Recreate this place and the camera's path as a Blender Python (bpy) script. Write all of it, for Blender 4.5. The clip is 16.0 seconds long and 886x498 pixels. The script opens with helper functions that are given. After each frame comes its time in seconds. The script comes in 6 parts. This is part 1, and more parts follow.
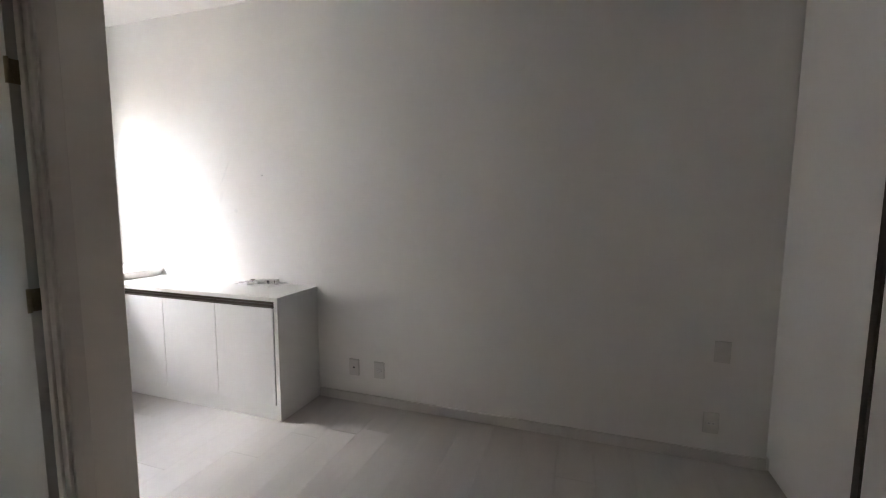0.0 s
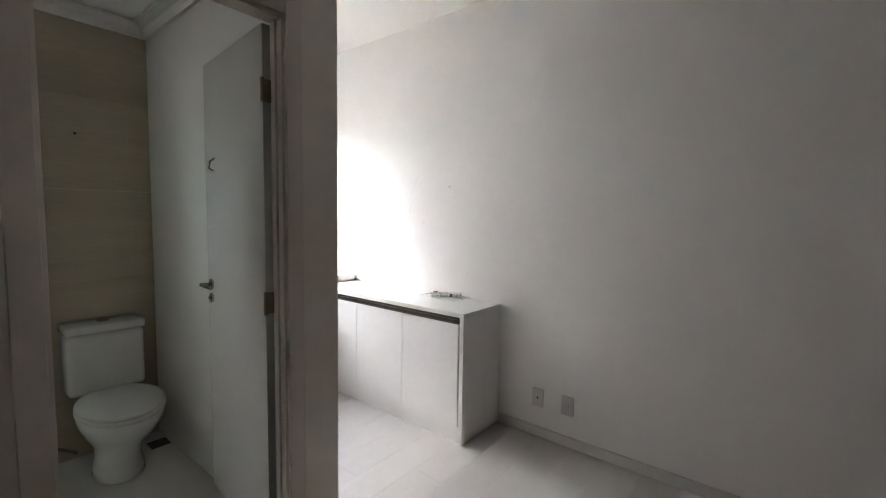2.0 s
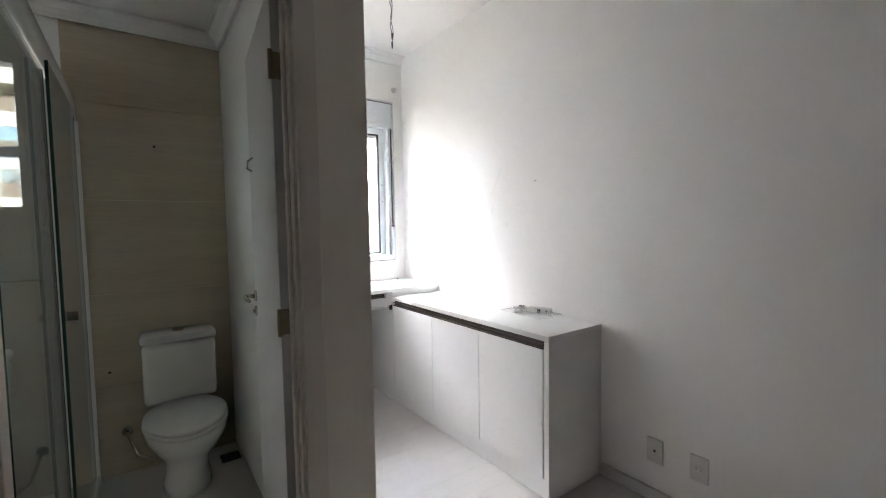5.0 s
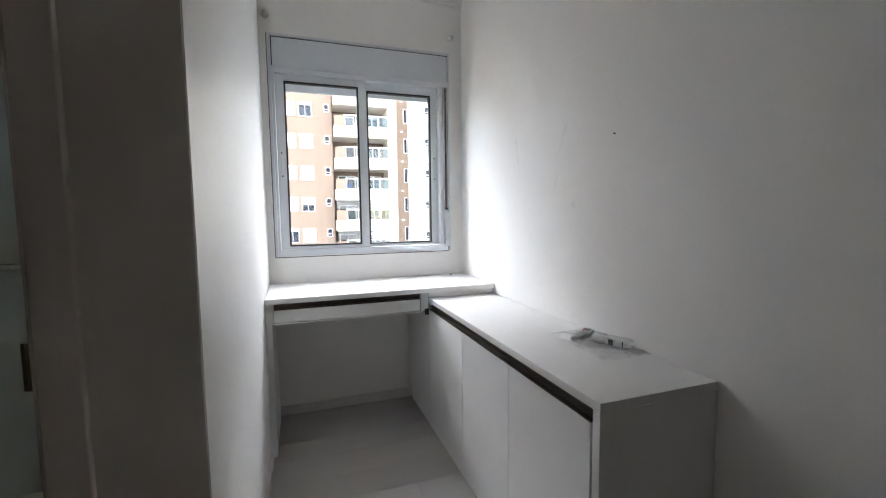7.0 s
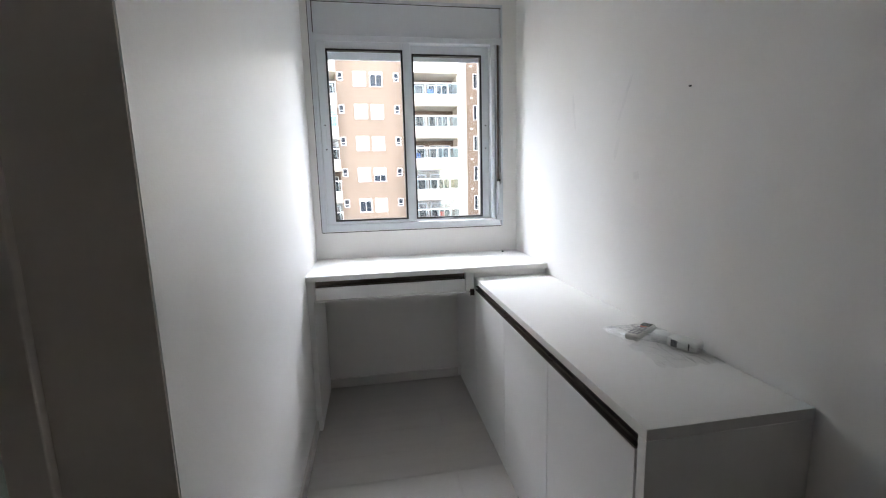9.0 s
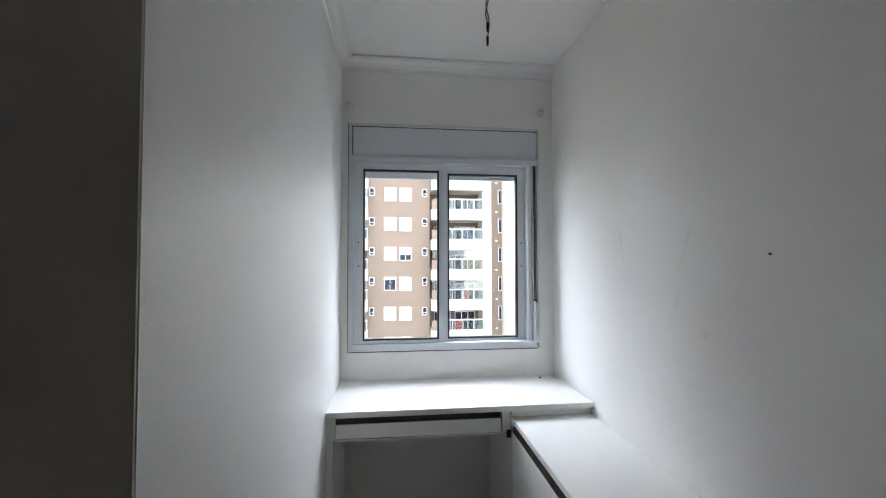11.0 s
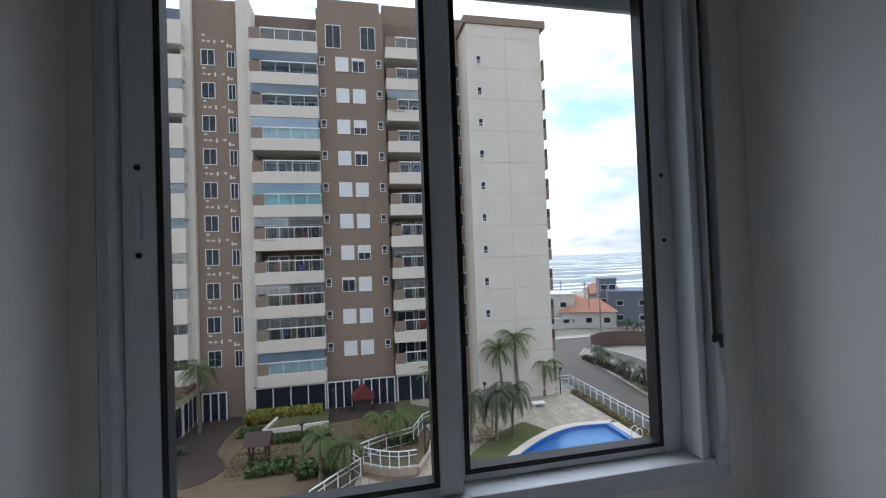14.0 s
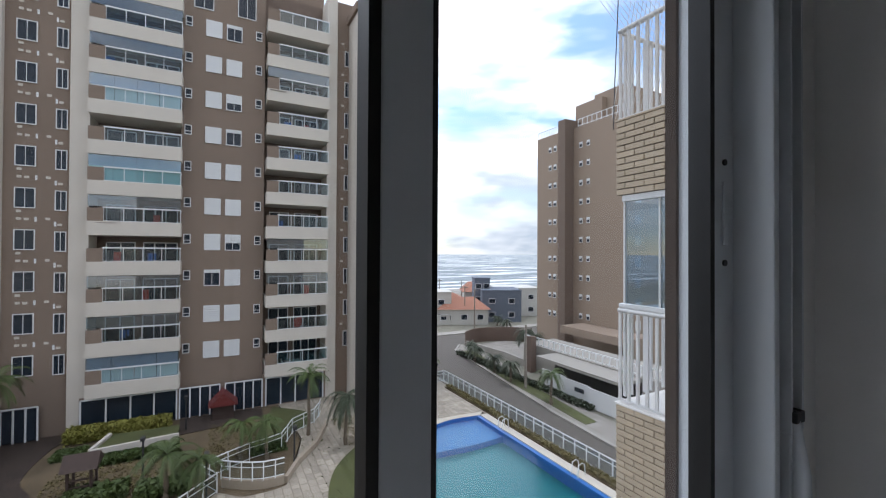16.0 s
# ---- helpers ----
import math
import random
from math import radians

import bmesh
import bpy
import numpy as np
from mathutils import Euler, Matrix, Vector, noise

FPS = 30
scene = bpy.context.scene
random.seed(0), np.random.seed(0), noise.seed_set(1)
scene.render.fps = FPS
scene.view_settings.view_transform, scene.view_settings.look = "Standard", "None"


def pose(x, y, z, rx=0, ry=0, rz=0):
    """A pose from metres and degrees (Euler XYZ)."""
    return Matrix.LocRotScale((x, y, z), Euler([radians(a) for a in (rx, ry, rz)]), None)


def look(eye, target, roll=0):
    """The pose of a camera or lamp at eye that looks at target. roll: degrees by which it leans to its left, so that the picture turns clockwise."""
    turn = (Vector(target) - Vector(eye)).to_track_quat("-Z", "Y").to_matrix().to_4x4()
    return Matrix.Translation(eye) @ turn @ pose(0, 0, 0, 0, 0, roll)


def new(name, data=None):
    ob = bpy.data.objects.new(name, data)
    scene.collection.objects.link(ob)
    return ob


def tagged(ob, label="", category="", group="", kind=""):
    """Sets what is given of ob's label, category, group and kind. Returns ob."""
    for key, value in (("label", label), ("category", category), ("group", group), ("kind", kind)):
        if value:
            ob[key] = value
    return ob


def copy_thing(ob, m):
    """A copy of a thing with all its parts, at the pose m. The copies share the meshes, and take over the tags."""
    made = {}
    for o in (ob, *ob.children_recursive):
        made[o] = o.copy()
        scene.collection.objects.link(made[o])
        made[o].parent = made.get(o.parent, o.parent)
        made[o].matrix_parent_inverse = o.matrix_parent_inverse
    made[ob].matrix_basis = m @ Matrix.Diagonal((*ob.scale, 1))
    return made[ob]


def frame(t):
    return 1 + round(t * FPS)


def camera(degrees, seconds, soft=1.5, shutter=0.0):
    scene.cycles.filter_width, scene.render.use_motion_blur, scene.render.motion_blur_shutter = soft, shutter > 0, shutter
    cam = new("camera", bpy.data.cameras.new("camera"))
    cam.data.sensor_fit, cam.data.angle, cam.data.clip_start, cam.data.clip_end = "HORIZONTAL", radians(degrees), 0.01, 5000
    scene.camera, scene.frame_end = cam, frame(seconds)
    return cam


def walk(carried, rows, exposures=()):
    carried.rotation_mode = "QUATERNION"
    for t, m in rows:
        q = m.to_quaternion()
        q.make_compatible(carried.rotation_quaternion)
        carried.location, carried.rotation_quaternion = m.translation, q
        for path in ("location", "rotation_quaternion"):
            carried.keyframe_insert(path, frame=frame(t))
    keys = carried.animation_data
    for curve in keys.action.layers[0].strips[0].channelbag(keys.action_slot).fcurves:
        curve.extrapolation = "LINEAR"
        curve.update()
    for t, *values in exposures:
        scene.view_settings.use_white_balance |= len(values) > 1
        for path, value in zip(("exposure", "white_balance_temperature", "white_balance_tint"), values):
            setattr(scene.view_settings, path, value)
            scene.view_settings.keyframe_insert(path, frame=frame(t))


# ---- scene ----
cam = camera(92.8, 16.0, soft=1.1)
PATH = [
    (0, (3.739, -2.505, 1.369), (3.114, -0.617, 1.163), 0.3),
    (0.5, (3.681, -2.435, 1.348), (2.793, -0.654, 1.152), -0.3),
    (1, (3.537, -2.383, 1.343), (2.55, -0.651, 1.185), 0.2),
    (1.5, (3.397, -2.369, 1.353), (2.298, -0.705, 1.207), 0.8),
    (2, (3.395, -2.383, 1.361), (2.147, -0.828, 1.21), 0.9),
    (2.5, (3.476, -2.399, 1.346), (1.975, -1.085, 1.211), -0.2),
    (3, (3.507, -2.417, 1.338), (1.917, -1.21, 1.207), -0.6),
    (3.5, (3.515, -2.394, 1.327), (1.938, -1.171, 1.199), 0.4),
    (4, (3.49, -2.32, 1.337), (1.925, -1.08, 1.217), -0.2),
    (4.5, (3.368, -2.128, 1.314), (1.786, -0.909, 1.204), -1.0),
    (4.7, (3.318, -2.052, 1.321), (1.723, -0.85, 1.212), -1.0),
    (6.8, (2.878, -1.175, 1.298), (1.031, -0.428, 1.135), -1.0),
    (7, (2.831, -1.131, 1.286), (0.948, -0.478, 1.12), -0.7),
    (7.5, (2.739, -1.041, 1.278), (0.796, -0.607, 1.088), -0.4),
    (8, (2.71, -0.976, 1.279), (0.755, -0.617, 1.061), -1.2),
    (8.5, (2.717, -0.954, 1.286), (0.762, -0.614, 1.038), -2.0),
    (9, (2.699, -0.95, 1.309), (0.749, -0.626, 1.003), -1.5),
    (9.5, (2.681, -0.967, 1.414), (0.721, -0.642, 1.182), -0.8),
    (10, (2.686, -0.984, 1.518), (0.713, -0.669, 1.411), -0.2),
    (10.2, (2.687, -0.989, 1.547), (0.71, -0.689, 1.502), 0.4),
    (12.3, (1.854, -0.887, 1.559), (-0.133, -0.7, 1.678), -1.0),
    (12.5, (1.721, -0.851, 1.546), (-0.268, -0.67, 1.659), -1.0),
    (13, (1.38, -0.839, 1.529), (-0.605, -0.618, 1.628), -1.6),
    (13.5, (1.044, -0.877, 1.512), (-0.921, -0.511, 1.569), -1.5),
    (14, (0.774, -0.859, 1.508), (-1.183, -0.448, 1.552), -2.1),
    (14.5, (0.53, -0.845, 1.518), (-1.382, -0.258, 1.548), -2.3),
    (15, (0.324, -0.825, 1.544), (-1.482, 0.034, 1.564), -1.2),
    (15.5, (0.287, -0.826, 1.537), (-1.49, 0.093, 1.556), 0.1),
    (16, (0.314, -0.826, 1.542), (-1.456, 0.106, 1.561), 0.3),
]
EXPOSURES = [(0, 4.78, 7200, 16), (1, 4.73, 7150, 15), (2, 4.83, 7100, 15), (4.7, 4.83, 6950, 14), (7, 3.7, 6800, 13), (8.5, 3.62, 6800, 13), (10.2, 3.48, 6700, 12), (12.3, 2.5, 6350, 10), (13, 1.92, 6350, 10), (13.5, 1.4, 6350, 11), (14.5, 0.52, 6450, 13), (15, 0.68, 6500, 14), (16, 0.73, 6550, 14)]
walk(cam, [(t, look(eye, target, roll)) for t, eye, target, roll in PATH], EXPOSURES)

# ---- world and sun ----
SUN_UP, SUN_TURN = 52, -95
world = bpy.data.worlds.new("sky")
scene.world = world
world.use_nodes = True
wn, wl = world.node_tree.nodes, world.node_tree.links
wn.clear()
w_out = wn.new("ShaderNodeOutputWorld")
w_bg = wn.new("ShaderNodeBackground")
w_sky = wn.new("ShaderNodeTexSky")
w_sky.sky_type = "NISHITA"
w_sky.sun_disc = False
w_sky.air_density, w_sky.dust_density, w_sky.ozone_density = 1.0, 0.0, 1.5
w_sky.sun_elevation, w_sky.sun_rotation = radians(SUN_UP), radians(SUN_TURN)
w_tc = wn.new("ShaderNodeTexCoord")
w_map = wn.new("ShaderNodeMapping")
w_map.inputs["Scale"].default_value = (1.0, 1.0, 3.2)
w_map.inputs["Location"].default_value = (0.35, 0.2, 0.1)
w_noise = wn.new("ShaderNodeTexNoise")
w_noise.inputs["Scale"].default_value = 3.1
w_noise.inputs["Detail"].default_value = 9
w_noise.inputs["Roughness"].default_value = 0.56
w_ramp = wn.new("ShaderNodeValToRGB")
w_ramp.color_ramp.elements[0].position, w_ramp.color_ramp.elements[1].position = 0.32, 0.56
w_noise2 = wn.new("ShaderNodeTexNoise")
w_noise2.inputs["Scale"].default_value = 5.5
w_noise2.inputs["Detail"].default_value = 6
w_grey = wn.new("ShaderNodeMix")
w_grey.data_type = "RGBA"
w_grey.inputs["A"].default_value = (3.9, 4.6, 5.5, 1)
w_grey.inputs["B"].default_value = (8.8, 9.0, 9.2, 1)
w_mix = wn.new("ShaderNodeMix")
w_mix.data_type = "RGBA"
w_bg.inputs["Strength"].default_value = 0.13
wl.new(w_tc.outputs["Generated"], w_map.inputs["Vector"])
wl.new(w_map.outputs["Vector"], w_noise.inputs["Vector"])
wl.new(w_map.outputs["Vector"], w_noise2.inputs["Vector"])
wl.new(w_noise.outputs["Fac"], w_ramp.inputs["Fac"])
w_soft = wn.new("ShaderNodeMapRange")
w_soft.inputs["From Min"].default_value, w_soft.inputs["From Max"].default_value = 0.36, 0.62
wl.new(w_noise2.outputs["Fac"], w_soft.inputs["Value"])
wl.new(w_soft.outputs["Result"], w_grey.inputs["Factor"])
wl.new(w_ramp.outputs["Color"], w_mix.inputs["Factor"])
wl.new(w_sky.outputs["Color"], w_mix.inputs["A"])
wl.new(w_grey.outputs["Result"], w_mix.inputs["B"])
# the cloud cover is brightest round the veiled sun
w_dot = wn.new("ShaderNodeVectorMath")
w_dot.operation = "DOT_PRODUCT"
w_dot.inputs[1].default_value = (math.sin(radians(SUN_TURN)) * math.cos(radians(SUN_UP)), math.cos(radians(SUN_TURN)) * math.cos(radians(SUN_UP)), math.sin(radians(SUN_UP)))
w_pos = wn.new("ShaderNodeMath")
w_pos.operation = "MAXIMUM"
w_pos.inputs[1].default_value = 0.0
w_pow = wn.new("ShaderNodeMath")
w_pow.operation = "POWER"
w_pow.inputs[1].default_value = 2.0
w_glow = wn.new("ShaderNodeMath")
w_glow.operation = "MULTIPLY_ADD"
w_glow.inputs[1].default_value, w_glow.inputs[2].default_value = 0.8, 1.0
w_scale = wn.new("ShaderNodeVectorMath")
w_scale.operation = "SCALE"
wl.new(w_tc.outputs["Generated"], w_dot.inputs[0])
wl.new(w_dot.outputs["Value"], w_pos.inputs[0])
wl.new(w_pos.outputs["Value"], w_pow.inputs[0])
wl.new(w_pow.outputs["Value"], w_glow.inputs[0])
wl.new(w_mix.outputs["Result"], w_scale.inputs[0])
# an overcast sky darkens towards the horizon
w_sep = wn.new("ShaderNodeSeparateXYZ")
w_rise = wn.new("ShaderNodeMapRange")
w_rise.inputs["From Min"].default_value, w_rise.inputs["From Max"].default_value = 0.0, 1.0
w_rise.inputs["To Min"].default_value, w_rise.inputs["To Max"].default_value = 0.62, 1.25
w_all = wn.new("ShaderNodeMath")
w_all.operation = "MULTIPLY"
wl.new(w_tc.outputs["Generated"], w_sep.inputs["Vector"])
wl.new(w_sep.outputs["Z"], w_rise.inputs["Value"])
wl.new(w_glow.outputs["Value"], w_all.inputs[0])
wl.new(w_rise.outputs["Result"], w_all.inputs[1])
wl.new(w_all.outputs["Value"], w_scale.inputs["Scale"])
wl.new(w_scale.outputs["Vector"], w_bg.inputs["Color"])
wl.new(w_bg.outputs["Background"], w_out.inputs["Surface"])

sun_data = bpy.data.lights.new("sun", "SUN")
sun_data.energy, sun_data.angle, sun_data.color = 0.4, radians(90), (1.0, 0.96, 0.9)
sun = new("sun", sun_data)
# The light comes from the sky's sun: rotation measured from +y towards +x.
sun_way = Vector((math.sin(radians(SUN_TURN)) * math.cos(radians(SUN_UP)), math.cos(radians(SUN_TURN)) * math.cos(radians(SUN_UP)), math.sin(radians(SUN_UP))))
sun.matrix_world = look(sun_way * 50, (0, 0, 0))


# ---- materials ----
def material(name, colour, rough=0.6, vary=0.08, scale=6.0, bump=0.0, bump_scale=80.0, metal=0.0, stretch=(1, 1, 1), spec=0.5, per_object=0.0, fine=0.0):
    """A surface with broad stains, fine grain and slight relief."""
    m = bpy.data.materials.new(name)
    m.use_nodes = True
    n, l = m.node_tree.nodes, m.node_tree.links
    b = n["Principled BSDF"]
    b.inputs["Roughness"].default_value = rough
    b.inputs["Metallic"].default_value = metal
    b.inputs["Specular IOR Level"].default_value = spec
    tc = n.new("ShaderNodeTexCoord")
    mp = n.new("ShaderNodeMapping")
    mp.inputs["Scale"].default_value = stretch
    l.new(tc.outputs["Object"], mp.inputs["Vector"])
    big = n.new("ShaderNodeTexNoise")
    big.inputs["Scale"].default_value = scale
    big.inputs["Detail"].default_value = 5
    l.new(mp.outputs["Vector"], big.inputs["Vector"])
    small = n.new("ShaderNodeTexNoise")
    small.inputs["Scale"].default_value = scale * 9
    small.inputs["Detail"].default_value = 4
    l.new(mp.outputs["Vector"], small.inputs["Vector"])
    add = n.new("ShaderNodeMath")
    add.operation = "MULTIPLY_ADD"
    l.new(small.outputs["Fac"], add.inputs[0])
    add.inputs[1].default_value = 0.45 + fine
    l.new(big.outputs["Fac"], add.inputs[2])
    last = add.outputs["Value"]
    if per_object:
        info = n.new("ShaderNodeObjectInfo")
        more = n.new("ShaderNodeMath")
        more.operation = "MULTIPLY_ADD"
        l.new(info.outputs["Random"], more.inputs[0])
        more.inputs[1].default_value = per_object
        l.new(last, more.inputs[2])
        last = more.outputs["Value"]
    rng = n.new("ShaderNodeMapRange")
    rng.inputs["From Min"].default_value, rng.inputs["From Max"].default_value = 0.35, 1.1 + per_object + fine * 0.5
    rng.inputs["To Min"].default_value, rng.inputs["To Max"].default_value = 1 - vary, 1 + vary
    l.new(last, rng.inputs["Value"])
    mul = n.new("ShaderNodeVectorMath")
    mul.operation = "SCALE"
    mul.inputs[0].default_value = colour[:3]
    l.new(rng.outputs["Result"], mul.inputs["Scale"])
    l.new(mul.outputs["Vector"], b.inputs["Base Color"])
    if bump:
        bn = n.new("ShaderNodeTexNoise")
        bn.inputs["Scale"].default_value = bump_scale
        bn.inputs["Detail"].default_value = 3
        l.new(mp.outputs["Vector"], bn.inputs["Vector"])
        bp = n.new("ShaderNodeBump")
        bp.inputs["Strength"].default_value = bump
        bp.inputs["Distance"].default_value = 0.01
        l.new(bn.outputs["Fac"], bp.inputs["Height"])
        l.new(bp.outputs["Normal"], b.inputs["Normal"])
    return m


def glass_material(name, tint, gloss=0.02, rough=0.0, rim=0.9):
    """A thin pane: clear with a mirror gloss that grows at grazing angles."""
    m = bpy.data.materials.new(name)
    m.use_nodes = True
    n, l = m.node_tree.nodes, m.node_tree.links
    n.remove(n["Principled BSDF"])
    tr = n.new("ShaderNodeBsdfTransparent")
    tr.inputs["Color"].default_value = (*tint, 1)
    gl = n.new("ShaderNodeBsdfGlossy")
    gl.inputs["Roughness"].default_value = rough
    lw = n.new("ShaderNodeLayerWeight")
    lw.inputs["Blend"].default_value = 0.5
    pw_ = n.new("ShaderNodeMath")
    pw_.operation = "POWER"
    pw_.inputs[1].default_value = 5.0
    l.new(lw.outputs["Facing"], pw_.inputs[0])
    fr = n.new("ShaderNodeMath")
    fr.operation = "MULTIPLY_ADD"
    fr.inputs[1].default_value, fr.inputs[2].default_value = rim, gloss
    l.new(pw_.outputs["Value"], fr.inputs[0])
    mx = n.new("ShaderNodeMixShader")
    l.new(fr.outputs["Value"], mx.inputs["Fac"])
    l.new(tr.outputs["BSDF"], mx.inputs[1])
    l.new(gl.outputs["BSDF"], mx.inputs[2])
    l.new(mx.outputs["Shader"], n["Material Output"].inputs["Surface"])
    return m


WALL = material("white wall paint", (0.895, 0.88, 0.855), 0.42, 0.03, 1.1, 0.05, 130, spec=0.4)
def uneven_gloss(m, low, high, scale):
    n, l = m.node_tree.nodes, m.node_tree.links
    tc = n.new("ShaderNodeTexCoord")
    ns = n.new("ShaderNodeTexNoise")
    ns.inputs["Scale"].default_value = scale
    ns.inputs["Detail"].default_value = 1
    mr = n.new("ShaderNodeMapRange")
    mr.inputs["From Min"].default_value, mr.inputs["From Max"].default_value = 0.35, 0.65
    mr.inputs["To Min"].default_value, mr.inputs["To Max"].default_value = low, high
    l.new(tc.outputs["Object"], ns.inputs["Vector"])
    l.new(ns.outputs["Fac"], mr.inputs["Value"])
    l.new(mr.outputs["Result"], n["Principled BSDF"].inputs["Roughness"])


uneven_gloss(WALL, 0.36, 0.46, 1.2)
# a warmer, slightly darker tone than WALL
WALL_WARM = material("warm white wall paint", (0.87, 0.805, 0.735), 0.5, 0.03, 1.1, 0.05, 130, spec=0.4)
CEIL = material("white ceiling paint", (0.88, 0.87, 0.85), 0.85, 0.02, 1.5, 0.04, 120)
PLANK = material("pale laminate plank", (0.55, 0.52, 0.49), 0.42, 0.07, 3.0, 0.03, 60, stretch=(7, 1, 1), per_object=0.35, fine=0.4)
BASE = material("off-white baseboard", (0.72, 0.70, 0.665), 0.5, 0.05, 4)
MELA = material("white melamine", (0.84, 0.83, 0.81), 0.38, 0.02, 5, 0.02, 400)
MELA_EDGE = material("white melamine fronts", (0.84, 0.83, 0.815), 0.3, 0.02, 5)
BRONZE = material("dark bronze profile", (0.085, 0.065, 0.055), 0.38, 0.2, 20, metal=0.5)
# near-black that paints shade into gaps and recesses
DARK = material("dark gap", (0.02, 0.018, 0.016), 0.8, 0.2, 10)
ALU = material("white coated aluminium", (0.70, 0.73, 0.76), 0.38, 0.03, 6, 0.015, 300)
RUBBER = material("black rubber gasket", (0.012, 0.012, 0.013), 0.55, 0.2, 30)
STRAP = material("brown shutter strap", (0.085, 0.062, 0.05), 0.85, 0.25, 60, 0.3, 300)
PLASTIC = material("white plastic", (0.74, 0.74, 0.72), 0.35, 0.03, 20)
CREAM = material("cream plastic plate", (0.70, 0.69, 0.66), 0.4, 0.03, 20)
FRAME = material("warm white door frame", (0.80, 0.73, 0.665), 0.45, 0.04, 5, 0.05, 60)
DOOR = material("white lacquered door", (0.64, 0.62, 0.60), 0.36, 0.04, 2.5, 0.02, 90)
CHROME = material("brushed chrome", (0.45, 0.42, 0.38), 0.25, 0.1, 30, metal=1.0)
BRASS = material("aged brass hinge", (0.30, 0.25, 0.18), 0.35, 0.25, 30, metal=0.9)
CERAMIC = material("white glazed ceramic", (0.82, 0.82, 0.80), 0.08, 0.02, 5)
TILE = material("wood-look porcelain tile", (0.50, 0.43, 0.325), 0.35, 0.20, 1.6, 0.04, 60, stretch=(1, 0.7, 7), per_object=0.2, fine=0.3)
BATH_FLOOR = material("beige bathroom tile", (0.25, 0.19, 0.135), 0.35, 0.12, 2.5, per_object=0.15)
BATH_WHITE = material("white bathroom tile", (0.78, 0.78, 0.76), 0.2, 0.03, 2)
GLASS = glass_material("window glass", (0.97, 0.98, 0.98))
FROSTED = glass_material("frosted bathroom glass", (0.78, 0.79, 0.79))
SHOWER = glass_material("green shower glass", (0.90, 0.94, 0.91))
EDGE = material("green glass edge", (0.02, 0.07, 0.06), 0.15, 0.2, 20)
BAG = glass_material("clear plastic bag", (0.93, 0.93, 0.93), 0.10, 0.12)
BATTERY = material("black print", (0.03, 0.03, 0.035), 0.5, 0.1, 30)
GREY_PRINT = material("grey print", (0.34, 0.34, 0.36), 0.6, 0.1, 30)
LCD = material("grey lcd", (0.20, 0.22, 0.20), 0.2, 0.1, 30)
RED_PRINT = material("red key", (0.55, 0.20, 0.16), 0.5, 0.1, 30)
WIRE = material("dark wire", (0.05, 0.05, 0.06), 0.5, 0.2, 50)
SMUDGE = material("scuffed paint", (0.845, 0.832, 0.81), 0.5, 0.08, 12)

BROWN = material("brown render", (0.225, 0.168, 0.131), 0.9, 0.12, 0.35, 0.1, 25)
BEIGE = material("beige render", (0.60, 0.55, 0.49), 0.9, 0.10, 0.5, 0.1, 25)
JOINT = material("render joint", (0.33, 0.31, 0.28), 0.9, 0.1, 3)
WHITE_ALU = material("white window aluminium", (0.72, 0.73, 0.74), 0.4, 0.04, 2)
SHUTTER = material("white roller shutter", (0.68, 0.69, 0.70), 0.5, 0.05, 2, stretch=(1, 1, 12))
BLUE_GLASS = material("dark window glass", (0.018, 0.026, 0.038), 0.12, 0.5, 0.6, spec=0.35)
# the facade brown darkened: shade of the balcony recesses held in the colour
RECESS_SHADE = material("balcony back wall", (0.17, 0.125, 0.10), 0.9, 0.2, 1.5)
TEAL = material("teal glazing", (0.36, 0.56, 0.56), 0.12, 0.06, 1.2)
BLIND = material("white balcony blind", (0.66, 0.70, 0.71), 0.3, 0.05, 1.2)
RAIL_GLASS = glass_material("railing glass", (0.78, 0.86, 0.88), 0.05)
CURTAIN_GLASS = glass_material("balcony glass curtain", (0.62, 0.72, 0.80), 0.16)
FURNITURE = material("balcony furniture", (0.30, 0.26, 0.23), 0.7, 0.5, 3, per_object=0.8)
WHITE_CHAIR = material("white plastic chair", (0.7, 0.7, 0.7), 0.5, 0.05, 3)
CLOTH_BLUE = material("blue cloth", (0.03, 0.13, 0.42), 0.9, 0.2, 4)
CLOTH_RED = material("red cloth", (0.42, 0.05, 0.04), 0.9, 0.2, 4)
DECK = material("pale stone deck", (0.35, 0.305, 0.25), 0.8, 0.22, 0.9, 0.2, 12)
COPING = material("pale pool coping", (0.54, 0.49, 0.42), 0.7, 0.1, 1.5)
POOL_BLUE = material("blue pool tile", (0.02, 0.14, 0.42), 0.3, 0.06, 1.5)
POOL_TEAL = material("teal deep pool", (0.004, 0.150, 0.165), 0.3, 0.05, 0.3)
LAWN = material("lawn", (0.068, 0.075, 0.026), 0.95, 0.45, 0.7, 0.6, 18, fine=0.6)
SOIL = material("dry garden soil", (0.105, 0.076, 0.045), 0.95, 0.6, 0.8, 0.5, 14, fine=0.5)
PAVING = material("dark brown paving", (0.050, 0.034, 0.027), 0.85, 0.25, 1.2, 0.2, 12)
ROAD = material("grey cobbled street", (0.115, 0.102, 0.09), 0.9, 0.22, 1.3, 0.5, 7, fine=0.5)
KERB = material("pale kerb stone", (0.33, 0.31, 0.28), 0.9, 0.15, 1)
SIDEWALK = material("grey pavement", (0.27, 0.25, 0.225), 0.9, 0.2, 0.6)
EARTH = material("distant ground", (0.20, 0.19, 0.15), 0.95, 0.35, 0.03)
ROOF_RED = material("clay roof tiles", (0.33, 0.15, 0.10), 0.85, 0.25, 1.5, 0.3, 10, fine=0.4)
